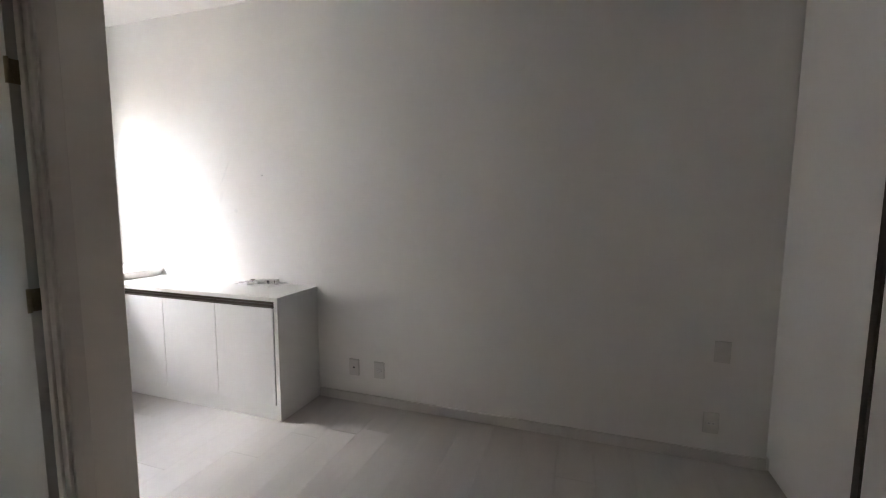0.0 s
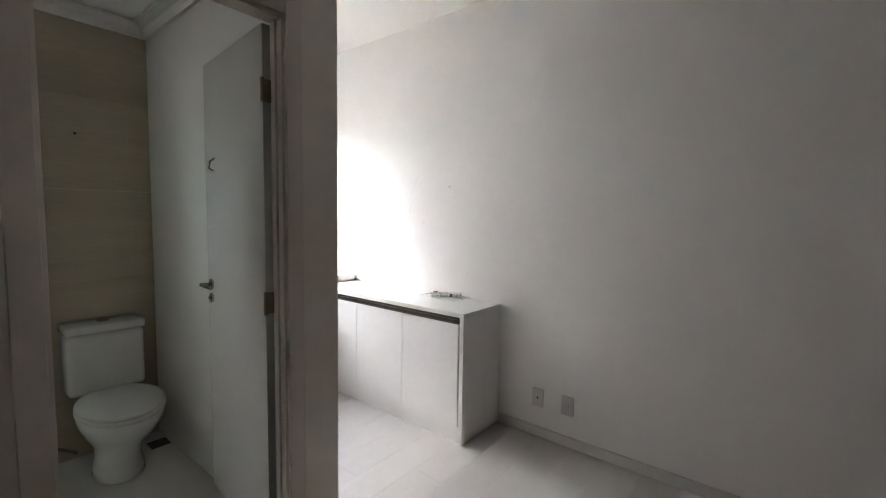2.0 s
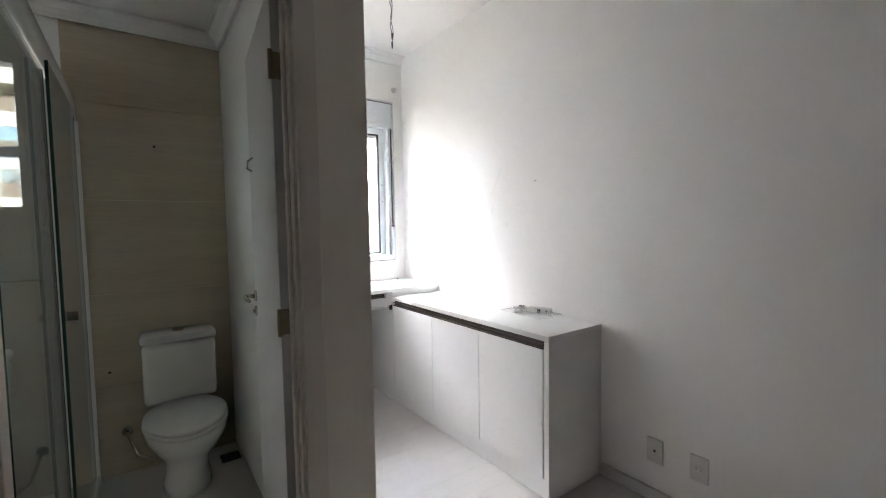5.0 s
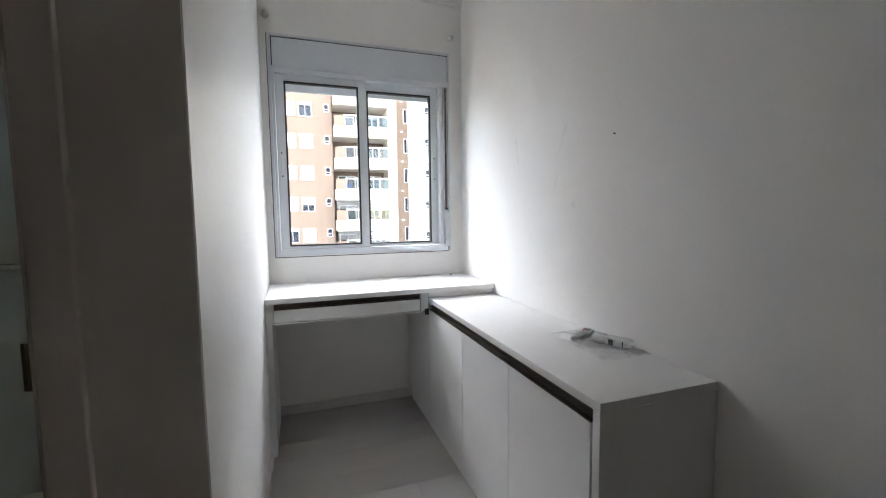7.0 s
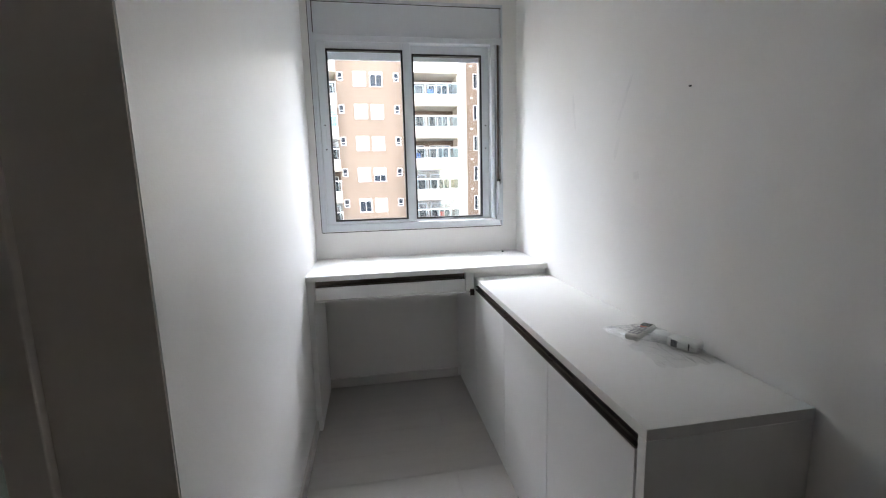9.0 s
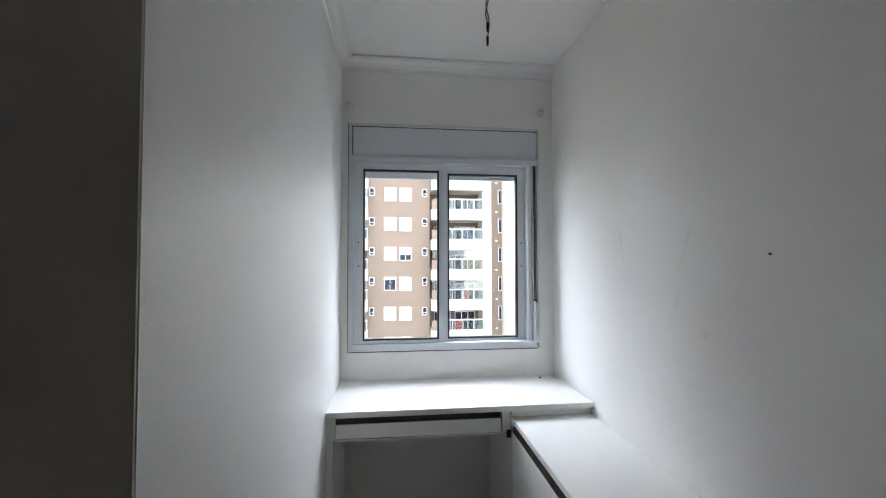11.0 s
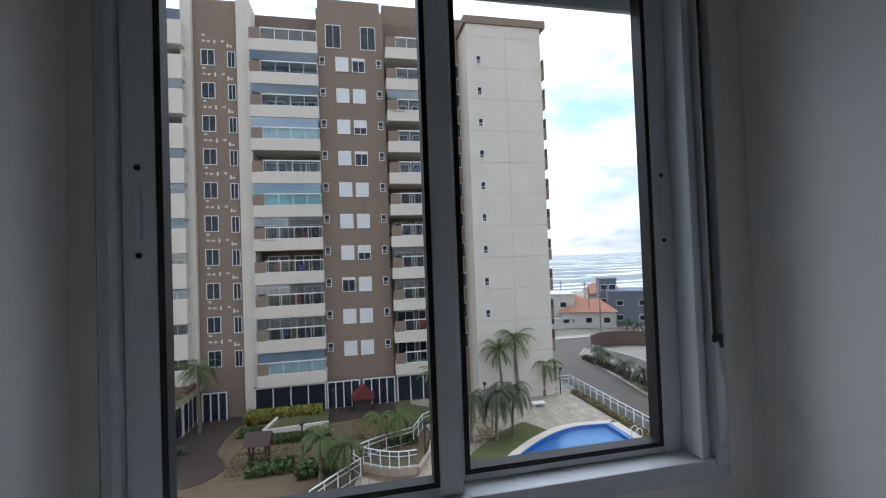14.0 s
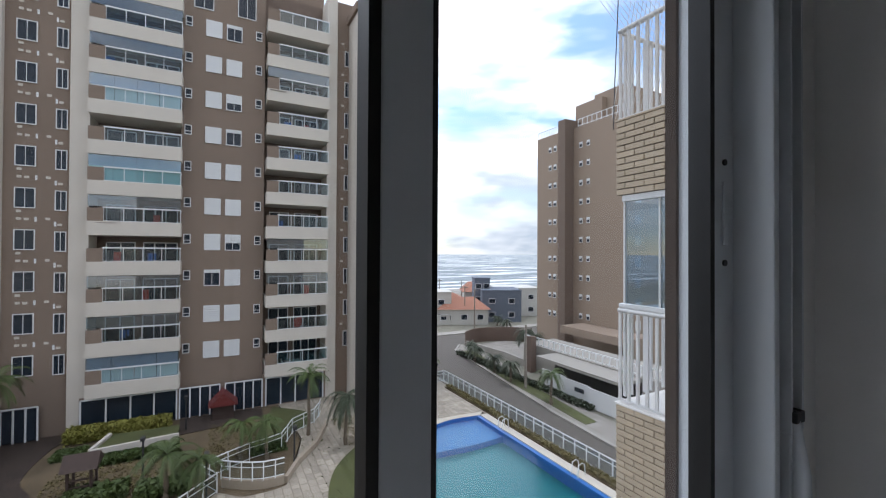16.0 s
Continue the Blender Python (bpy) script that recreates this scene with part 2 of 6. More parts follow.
ROOF_DULL = material("weathered red roof", (0.12, 0.055, 0.042), 0.9, 0.2, 1.2)
HOUSE_BLUE = material("slate blue render", (0.13, 0.155, 0.20), 0.9, 0.1, 0.5)
HOUSE_WHITE = material("white house render", (0.55, 0.54, 0.51), 0.9, 0.12, 0.5)
TAN = material("tan render", (0.30, 0.228, 0.175), 0.9, 0.07, 0.25)
# darker copy of TAN for a side face turned from the light
TAN_SHADED = material("dark tan render", (0.17, 0.125, 0.10), 0.9, 0.08, 0.25)
WALL_BROWN = material("brown garden wall", (0.15, 0.105, 0.085), 0.9, 0.15, 0.8)
FENCE_WHITE = material("white metal fence", (0.70, 0.71, 0.72), 0.45, 0.05, 2)
LEAF = material("palm leaf", (0.060, 0.092, 0.020), 0.6, 0.5, 2.5, per_object=0.4)
LEAF_DARK = material("dark palm leaf", (0.036, 0.050, 0.024), 0.65, 0.5, 2.5, per_object=0.4)
HEDGE = material("yellow-green hedge leaves", (0.20, 0.19, 0.035), 0.7, 0.4, 4)
FLOWER = material("flower bed leaves", (0.16, 0.13, 0.05), 0.7, 0.5, 4)
TRUNK = material("grey palm trunk", (0.17, 0.135, 0.10), 0.95, 0.3, 3, 0.5, 8, stretch=(1, 1, 6))
WOOD_DARK = material("dark stained wood", (0.052, 0.032, 0.026), 0.8, 0.3, 4)
RED = material("red paint", (0.15, 0.028, 0.026), 0.5, 0.1, 4)
BLACK_METAL = material("black metal", (0.025, 0.025, 0.028), 0.5, 0.2, 5)
BRICK = material("cream facing brick", (0.50, 0.42, 0.32), 0.9, 0.14, 9, 0.4, 60, per_object=0.5)
MORTAR = material("dark brick joint", (0.085, 0.065, 0.05), 0.95, 0.2, 20)
NET = material("white safety net", (0.62, 0.62, 0.60), 0.8, 0.1, 10)
TERRACE = material("tan terrace render", (0.36, 0.30, 0.235), 0.9, 0.15, 1.2, 0.1, 20)
AGAVE = material("grey-green agave", (0.085, 0.105, 0.075), 0.6, 0.3, 3, per_object=0.3)
POST = material("concrete pole", (0.24, 0.21, 0.18), 0.9, 0.2, 2)


def sea_material():
    m = material("sea", (0.22, 0.255, 0.265), 0.9, 0.2, 0.02, spec=0.1)
    n, l = m.node_tree.nodes, m.node_tree.links
    tc = n.new("ShaderNodeTexCoord")
    mp = n.new("ShaderNodeMapping")
    mp.inputs["Rotation"].default_value = (0, 0, radians(30))
    mp.inputs["Scale"].default_value = (0.075, 0.012, 1)
    l.new(tc.outputs["Object"], mp.inputs["Vector"])
    ns = n.new("ShaderNodeTexNoise")
    ns.inputs["Scale"].default_value = 1.0
    ns.inputs["Detail"].default_value = 7
    ns.inputs["Roughness"].default_value = 0.6
    l.new(mp.outputs["Vector"], ns.inputs["Vector"])
    rp = n.new("ShaderNodeValToRGB")
    rp.color_ramp.elements[0].position, rp.color_ramp.elements[1].position = 0.515, 0.575
    rp.color_ramp.elements[0].color = (0.23, 0.265, 0.285, 1)
    rp.color_ramp.elements[1].color = (0.78, 0.80, 0.81, 1)
    l.new(ns.outputs["Fac"], rp.inputs["Fac"])
    l.new(rp.outputs["Color"], n["Principled BSDF"].inputs["Base Color"])
    return m


SEA = sea_material()


def flagstones(m, size, strength):
    """Uneven stone slabs: each cell has its own tone, with darker joints in relief."""
    n, l = m.node_tree.nodes, m.node_tree.links
    b = n["Principled BSDF"]
    old = b.inputs["Base Color"].links[0].from_socket
    tc = n.new("ShaderNodeTexCoord")
    br = n.new("ShaderNodeTexBrick")
    br.offset, br.squash, br.squash_frequency = 0.37, 0.6, 3
    for key, val in (("Scale", 1.0), ("Brick Width", size), ("Row Height", size * 0.62), ("Mortar Size", 0.025), ("Bias", 0.0)):
        br.inputs[key].default_value = val
    br.inputs["Color1"].default_value = (1 - strength,) * 3 + (1,)
    br.inputs["Color2"].default_value = (1 + strength,) * 3 + (1,)
    br.inputs["Mortar"].default_value = (0.62, 0.60, 0.56, 1)
    l.new(tc.outputs["Object"], br.inputs["Vector"])
    mul = n.new("ShaderNodeVectorMath")
    mul.operation = "MULTIPLY"
    l.new(old, mul.inputs[0])
    l.new(br.outputs["Color"], mul.inputs[1])
    l.new(mul.outputs["Vector"], b.inputs["Base Color"])


flagstones(DECK, 0.75, 0.20)
flagstones(ROAD, 0.32, 0.22)
flagstones(SIDEWALK, 1.2, 0.10)
flagstones(PAVING, 0.45, 0.22)
WATER = glass_material("pool water", (0.80, 0.93, 0.95), 0.015, 0.10, 0.3)


# ---- building blocks ----
def box(bm, x0, x1, y0, y1, z0, z1, bevel=0.0):
    geo = bmesh.ops.create_cube(bm, size=1)
    vs = geo["verts"]
    for v in vs:
        v.co = Vector(((x0 + x1) / 2 + v.co.x * (x1 - x0), (y0 + y1) / 2 + v.co.y * (y1 - y0), (z0 + z1) / 2 + v.co.z * (z1 - z0)))
    if bevel:
        edges = {e for v in vs for e in v.link_edges}
        bmesh.ops.bevel(bm, geom=list(edges), offset=bevel, segments=2, profile=0.5, affect="EDGES")
    return bm


def boxes(*rows, bevel=0.0):
    bm = bmesh.new()
    for r in rows:
        box(bm, *r, bevel=bevel)
    return bm


def tube(bm, points, r0, r1=None, sides=8):
    """A tapered round bar along points."""
    r1 = r0 if r1 is None else r1
    rings = []
    for i, p in enumerate(points):
        p = Vector(p)
        a = Vector(points[max(i - 1, 0)])
        b = Vector(points[min(i + 1, len(points) - 1)])
        q = (b - a).to_track_quat("Z", "Y")
        r = r0 + (r1 - r0) * i / (len(points) - 1)
        rings.append([bm.verts.new(p + q @ Vector((r * math.cos(k * math.tau / sides), r * math.sin(k * math.tau / sides), 0))) for k in range(sides)])
    for a, b in zip(rings, rings[1:]):
        for k in range(sides):
            bm.faces.new((a[k], a[(k + 1) % sides], b[(k + 1) % sides], b[k]))
    bm.faces.new(rings[0][::-1])
    bm.faces.new(rings[-1])
    return bm


def disc(bm, centre, axis, radius, depth, sides=20, bevel=0.0):
    q = Vector(axis).to_track_quat("Z", "Y")
    geo = bmesh.ops.create_cone(bm, cap_ends=True, segments=sides, radius1=radius, radius2=radius * (1 - bevel), depth=depth)
    for v in geo["verts"]:
        v.co = Vector(centre) + q @ v.co
    return bm


def loft(bm, rings):
    """Skin closed rings of equal count, capped."""
    vs = [[bm.verts.new(p) for p in ring] for ring in rings]
    k = len(vs[0])
    for a, b in zip(vs, vs[1:]):
        for i in range(k):
            bm.faces.new((a[i], a[(i + 1) % k], b[(i + 1) % k], b[i]))
    bm.faces.new(vs[0][::-1])
    bm.faces.new(vs[-1])
    return bm


def sheet(bm, outline, z0, z1):
    """A slab with the given plan outline."""
    top = [bm.verts.new((x, y, z1)) for x, y in outline]
    low = [bm.verts.new((x, y, z0)) for x, y in outline]
    bm.faces.new(top)
    bm.faces.new(low[::-1])
    for i in range(len(top)):
        j = (i + 1) % len(top)
        bm.faces.new((low[i], low[j], top[j], top[i]))
    bmesh.ops.recalc_face_normals(bm, faces=bm.faces)
    return bm


def as_mesh(name, bm, mat, smooth=False):
    me = bpy.data.meshes.new(name)
    if smooth:
        for f in bm.faces:
            f.smooth = True
    bm.to_mesh(me)
    bm.free()
    me.materials.append(mat)
    return me


def structure(name, bm, mat, label="", category=""):
    ob = new(name, as_mesh(name, bm, mat))
    return tagged(ob, label, category or name.split("_")[0], kind="structure")


def thing(name, base, label, category, group=""):
    ob = new(name)
    ob.location = base
    ob.empty_display_size = 0.1
    return tagged(ob, label, category, group)


def origin(ob):
    p = Vector((0, 0, 0))
    while ob:
        p = p + ob.location
        ob = ob.parent
    return p


def part(name, bm, mat, parent, label="", smooth=False):
    """One mesh in world measures, hung under its thing."""
    o = origin(parent)
    for v in bm.verts:
        v.co -= o
    ob = new(name, as_mesh(name, bm, mat, smooth))
    ob.parent = parent
    return tagged(ob, label)


def piece(name, me, parent, place):
    """A repeat that shares its mesh, at a place in the world."""
    ob = new(name, me)
    ob.parent = parent
    ob.location = Vector(place) - origin(parent)
    return ob


def lone(name, bm, mat, label, category, group="", smooth=False):
    """A thing of one mesh, with its origin at its base."""
    lo = Vector((min(v.co.x for v in bm.verts), min(v.co.y for v in bm.verts), min(v.co.z for v in bm.verts)))
    for v in bm.verts:
        v.co -= lo
    ob = new(name, as_mesh(name, bm, mat, smooth))
    ob.location = lo
    return tagged(ob, label, category, group)


# ---- the rooms ----
H = 2.77                       # ceiling
YL = -1.302                    # alcove's left wall
XD = 1.973                     # wall with the bathroom door
BX, BY = 0.39, -1.485          # bathroom back wall and side wall
SY, EX = -3.30, 5.35           # walls behind the camera
G, S = -11.70, -13.20          # garden level, street level

structure("floor", boxes((-0.02, EX + 0.1, SY - 0.1, 0.1, -0.20, -0.012)), BASE, "pale laminate floor on a slab", "floor")
structure("wall_north", boxes((-0.18, EX + 0.1, 0.0, 0.15, -0.2, H)), WALL, "long white painted wall", "wall")
structure("wall_east", boxes((EX, EX + 0.12, SY, 0.0, -0.2, H)), WALL, "plain white wall", "wall")
structure("wall_south", boxes((BX, EX + 0.12, SY - 0.12, SY, -0.2, H)), WALL, "plain white wall", "wall")
# window wall with its opening
WY0, WY1, WZ0, WZ1 = -1.238, -0.105, 1.03, 2.37
structure("wall_west", boxes((-0.18, 0, YL - 0.125, WY0, -0.2, H), (-0.18, 0, WY1, 0.0, -0.2, H), (-0.045, 0, WY0, WY1, -0.2, WZ0), (-0.18, -0.046, WY0, WY1, -0.2, 0.90), (-0.18, 0, WY0, WY1, WZ1, H)), WALL, "white wall around the window", "wall")
structure("wall_alcove", boxes((0.0, XD - 0.065, BY + 0.003, YL, -0.2, H), (XD - 0.065, XD - 0.004, BY + 0.003, YL, -0.2, H)), WALL, "white satin painted side wall of the alcove", "wall")
DY0, DY1, DZ = -2.205, -1.530, 2.07
structure("wall_door", boxes((XD - 0.065, XD, DY1, BY, -0.2, H), (XD - 0.004, XD, BY, YL - 0.002, -0.2, H), (XD - 0.065, XD, SY, DY0, -0.2, H), (XD - 0.065, XD, DY0, DY1, DZ, H)), WALL_WARM, "white wall with the bathroom doorway", "wall")
structure("ceiling", boxes((-0.18, EX + 0.12, SY - 0.12, 0.15, H, H + 0.15)), CEIL, "white flat ceiling", "ceiling")


def cornice(bm, a, b, inward, z, size=0.055):
    """A stepped moulding along a wall from a to b under the ceiling."""
    a, b, n = Vector((*a, 0)), Vector((*b, 0)), Vector((*inward, 0))
    profile = [(0, -size * 1.3), (size * 0.25, -size * 1.3), (size * 0.3, -size * 0.95), (size * 0.5, -size * 0.6), (size * 0.9, -size * 0.35), (size * 1.0, -size * 0.2), (size * 1.25, -size * 0.2), (size * 1.25, 0), (0, 0)]
    ends = [[bm.verts.new(p + n * d + Vector((0, 0, z + h))) for d, h in profile] for p in (a, b)]
    k = len(profile)
    for i in range(k):
        bm.faces.new((ends[0][i], ends[0][(i + 1) % k], ends[1][(i + 1) % k], ends[1][i]))
    bmesh.ops.recalc_face_normals(bm, faces=bm.faces)
    return bm


bm = bmesh.new()
for a, b, n in [((0, YL), (0, 0), (1, 0)), ((0, YL), (XD, YL), (0, 1)), ((XD, SY), (XD, YL), (1, 0)), ((XD, SY), (EX, SY), (0, 1))]:
    cornice(bm, a, b, n, H)
structure("trim_cornice", bm, CEIL, "white plaster cornice under the ceiling", "cornice")
structure("baseboard_north", boxes((1.985, 4.69, -0.014, 0, 0, 0.062), bevel=0.003), BASE, "off-white wooden baseboard", "baseboard")
structure("baseboard_west", boxes((0, 0.014, -1.29, -0.42, 0, 0.062), bevel=0.003), BASE, "off-white wooden baseboard under the desk", "baseboard")
structure("baseboard_alcove", boxes((0.5, XD + 0.0, YL, YL + 0.014, 0, 0.062), bevel=0.003), BASE, "off-white wooden baseboard", "baseboard")
structure("baseboard_door", boxes((XD, XD + 0.014, SY, -2.24, 0, 0.062), (XD, XD + 0.014, -1.5, YL + 0.014, 0, 0.062), bevel=0.003), BASE, "off-white wooden baseboard", "baseboard")

# bathroom
structure("bathroom_floor", boxes((BX, XD - 0.0, SY, BY, -0.2, -0.022)), BATH_FLOOR, "beige tiled bathroom floor", "floor")
BH = 2.45
SWY0, SWY1, SWZ0, SWZ1 = -2.86, -2.33, 1.40, 2.16
structure("wall_bath_back", boxes((BX - 0.15, BX, -2.20, BY, -0.2, BH), (BX - 0.15, BX, SY, SWY0, -0.2, BH), (BX - 0.15, BX, SWY1, -2.20, -0.2, BH), (BX - 0.15, BX, SWY0, SWY1, -0.2, SWZ0), (BX - 0.15, BX, SWY0, SWY1, SWZ1, BH)), BATH_WHITE, "white tiled bathroom back wall", "wall")
structure("wall_bath_end", boxes((BX, XD - 0.065, SY, SY + 0.02, -0.02, BH)), BATH_WHITE, "white tiled bathroom end wall", "wall")
structure("bathroom_ceiling", boxes((BX - 0.15, XD - 0.065, SY, BY, BH, BH + 0.1)), CEIL, "white bathroom plaster ceiling", "ceiling")
bm = bmesh.new()
cornice(bm, (BX, SY), (BX, BY), (1, 0), BH, 0.06)
cornice(bm, (BX, BY), (XD - 0.065, BY), (0, -1), BH, 0.06)
structure("trim_bath_cornice", bm, CEIL, "white plaster cornice in the bathroom", "cornice")

# door frame and open door
frame_ob = thing("door_frame", (XD, -1.87, 0), "white painted door frame around the bathroom doorway", "door frame")
for nm, rows in [("jamb", (XD - 0.070, XD + 0.005, DY0 - 0.005, DY0 + 0.02, 0, DZ - 0.02)), ("jamb", (XD - 0.070, XD + 0.005, DY1 - 0.02, DY1 + 0.005, 0, DZ - 0.02)), ("head", (XD - 0.070, XD + 0.005, DY0 - 0.005, DY1 + 0.005, DZ - 0.02, DZ + 0.005)),
                 ("casing", (XD + 0.002, XD + 0.02, DY0 - 0.055, DY0 + 0.008, 0, DZ + 0.055)), ("casing", (XD + 0.002, XD + 0.02, DY1 - 0.008, DY1 + 0.055, 0, DZ + 0.055)), ("casing", (XD + 0.002, XD + 0.018, DY0 + 0.008, DY1 - 0.008, DZ - 0.008, DZ + 0.053)),
                 ("stop", (XD - 0.040, XD - 0.02, DY1 - 0.032, DY1 - 0.02, 0, DZ - 0.02))]:
    part(nm, boxes(rows, bevel=0.003), FRAME, frame_ob)
# added dark strip: stands in for the shade between leaf and jamb
part("door_seal", boxes((XD - 0.082, XD - 0.0705, DY1 - 0.034, DY1 - 0.016, 0, DZ - 0.03)), DARK, frame_ob, "dark strip painting the shade of the door gap")
door = thing("bathroom_door", (1.904, -1.580, 0.008), "white lacquered bathroom door standing open", "door")
door.rotation_euler = (0, 0, radians(-5.5))
LEAF_W = 0.655


def door_part(name, bm, mat, parent=None, label="", smooth=False):
    ob = new(name, as_mesh(name, bm, mat, smooth))
    ob.parent = parent or door
    return tagged(ob, label)


door_part("leaf", boxes((-LEAF_W, 0, 0, 0.035, 0, 2.035), bevel=0.002), DOOR)
for z in (0.20, 1.02, 1.80):
    hinge = door_part("hinge", disc(bmesh.new(), (0.008, -0.004, z), (0, 0, 1), 0.007, 0.085, 10), BRASS, None, "aged brass hinge")
    bm = bmesh.new()
    box(bm, 0.0, 0.003, 0.0, 0.032, z - 0.04, z + 0.04)
    for dz in (-0.028, 0.0, 0.028):
        disc(bm, (0.004, 0.016, z + dz), (1, 0, 0), 0.004, 0.003, 8)
    door_part("hinge_plate", bm, BRASS, hinge)
bm = disc(bmesh.new(), (-LEAF_W + 0.055, -0.004, 1.02), (0, 1, 0), 0.024, 0.008, 20)
tube(bm, [(-LEAF_W + 0.055, 0, 1.02), (-LEAF_W + 0.055, -0.045, 1.02)], 0.009, sides=10)
tube(bm, [(-LEAF_W + 0.05, -0.045, 1.02), (-LEAF_W + 0.11, -0.047, 1.02), (-LEAF_W + 0.165, -0.04, 1.017)], 0.009, 0.007, sides=10)
door_part("lever_handle", bm, CHROME, None, "brushed chrome lever handle", True)
bm = disc(bmesh.new(), (-LEAF_W + 0.055, -0.004, 0.955), (0, 1, 0), 0.022, 0.008, 20)
disc(bm, (-LEAF_W + 0.055, -0.010, 0.955), (0, 1, 0), 0.007, 0.012, 12)
door_part("key_rose", bm, CHROME, None, "brushed chrome key rose")
door_part("coat_hook", tube(bmesh.new(), [(-LEAF_W + 0.13, -0.001, 1.60), (-LEAF_W + 0.13, -0.02, 1.585), (-LEAF_W + 0.13, -0.024, 1.555), (-LEAF_W + 0.13, -0.006, 1.545)], 0.004), CHROME, None, "small metal hook")

# toilet
TY = -1.768
toilet = thing("toilet", (0.62, TY, -0.02), "white ceramic toilet with cistern and closed lid", "toilet")


def oval(cx, cy, z, ax, ay, n=28, egg=0.0):
    out = []
    for i in range(n):
        a = i * math.tau / n
        c, s_ = math.cos(a), math.sin(a)
        out.append((cx + ax * c * (1 + egg * c), cy + ay * s_ * (1 - egg * 0.5 * c), z))
    return out


part("bowl", loft(bmesh.new(), [oval(0.69, TY, -0.022, 0.175, 0.112), oval(0.69, TY, 0.02, 0.172, 0.108), oval(0.69, TY, 0.09, 0.155, 0.096), oval(0.70, TY, 0.16, 0.165, 0.106), oval(0.745, TY, 0.23, 0.212, 0.145), oval(0.775, TY, 0.30, 0.242, 0.175), oval(0.782, TY, 0.345, 0.252, 0.183), oval(0.782, TY, 0.356, 0.24, 0.175)]), CERAMIC, toilet, "", True)
part("seat", loft(bmesh.new(), [oval(0.787, TY, 0.357, 0.247, 0.18), oval(0.787, TY, 0.362, 0.255, 0.187), oval(0.787, TY, 0.372, 0.255, 0.187), oval(0.787, TY, 0.376, 0.248, 0.181)]), PLASTIC, toilet, "", True)
part("lid", loft(bmesh.new(), [oval(0.784, TY, 0.379, 0.248, 0.181), oval(0.784, TY, 0.383, 0.254, 0.186), oval(0.784, TY, 0.394, 0.252, 0.184), oval(0.784, TY, 0.401, 0.234, 0.168), oval(0.784, TY, 0.404, 0.15, 0.10)]), PLASTIC, toilet, "", True)
part("cistern", boxes((0.405, 0.585, TY - 0.172, TY + 0.170, 0.385, 0.712), bevel=0.025), CERAMIC, toilet, "", True)
part("cistern_lid", boxes((0.40, 0.595, TY - 0.178, TY + 0.176, 0.714, 0.762), bevel=0.016), CERAMIC, toilet, "", True)
part("flush_button", disc(bmesh.new(), (0.50, TY, 0.765), (0, 0, 1), 0.027, 0.008, 20), CHROME, toilet, "chrome flush button")
part("shelf_neck", boxes((0.42, 0.64, TY - 0.09, TY + 0.09, 0.20, 0.384), bevel=0.02), CERAMIC, toilet, "", True)
lone("floor_drain", boxes((0.52, 0.62, -1.595, -1.495, -0.022, -0.010), bevel=0.002), BRONZE, "dark metal floor drain beside the toilet", "drain")
bm = disc(bmesh.new(), (0.396, -2.02, 0.22), (1, 0, 0), 0.025, 0.012)
tube(bm, [(0.40, -2.02, 0.22), (0.44, -2.02, 0.22), (0.46, -1.98, 0.10), (0.5, -1.9, 0.06)], 0.008)
lone("water_valve", bm, CHROME, "chrome water valve on the tiled wall", "valve", smooth=True)

# shower screen
screen = thing("shower_screen", (1.1, -2.17, -0.02), "green glass shower screen with white top rail", "shower screen")
for x0, x1, dy in ((0.42, 1.16, 0.0), (1.04, 1.86, -0.03)):
    p = part("pane", boxes((x0, x1, -2.169 + dy, -2.161 + dy, 0.02, 1.935)), SHOWER, screen, "green tinted glass")
    p.visible_shadow = False
    part("glass_edge", boxes((x0 - 0.002, x0, -2.170 + dy, -2.160 + dy, 0.02, 1.935), (x1, x1 + 0.002, -2.170 + dy, -2.160 + dy, 0.02, 1.935)), EDGE, p)
part("top_rail", tube(bmesh.new(), [(0.395, -2.185, 1.875), (0.41, -2.185, 1.945), (0.45, -2.185, 1.975), (0.52, -2.185, 1.98), (1.2, -2.185, 1.98), (1.9, -2.185, 1.98)], 0.032, sides=12), PLASTIC, screen, "white tubular rail", True)
part("bottom_track", boxes((0.395, 1.905, -2.22, -2.145, -0.02, 0.02), bevel=0.004), PLASTIC, screen)
part("wall_profile", boxes((0.392, 0.42, -2.20, -2.145, 0.02, 1.875), bevel=0.003), PLASTIC, screen)
part("knob", disc(bmesh.new(), (1.02, -2.15, 0.98), (0, 1, 0), 0.018, 0.03), CHROME, screen)
lone("soap_shelf", boxes((0.392, 0.47, -2.52, -2.32, 1.06, 1.085), bevel=0.01), CERAMIC, "white ceramic soap shelf on the shower wall", "shelf")
bw = structure("window_2", boxes((BX - 0.08, BX + 0.012, SWY0 - 0.03, SWY0 + 0.04, SWZ0 - 0.03, SWZ1 + 0.03), (BX - 0.08, BX + 0.012, SWY1 - 0.04, SWY1 + 0.03, SWZ0 - 0.03, SWZ1 + 0.03), (BX - 0.08, BX + 0.012, SWY0 + 0.04, SWY1 - 0.04, SWZ0 - 0.03, SWZ0 + 0.04), (BX - 0.08, BX + 0.012, SWY0 + 0.04, SWY1 - 0.04, SWZ1 - 0.04, SWZ1 + 0.03), (BX - 0.06, BX - 0.01, SWY0 + 0.04, SWY1 - 0.04, 1.68, 1.73)), ALU, "white aluminium bathroom window", "window")
p = part("pane", boxes((BX - 0.05, BX - 0.045, SWY0 + 0.04, SWY1 - 0.04, SWZ0 + 0.04, SWZ1 - 0.04)), FROSTED, bw)
p.visible_shadow = False

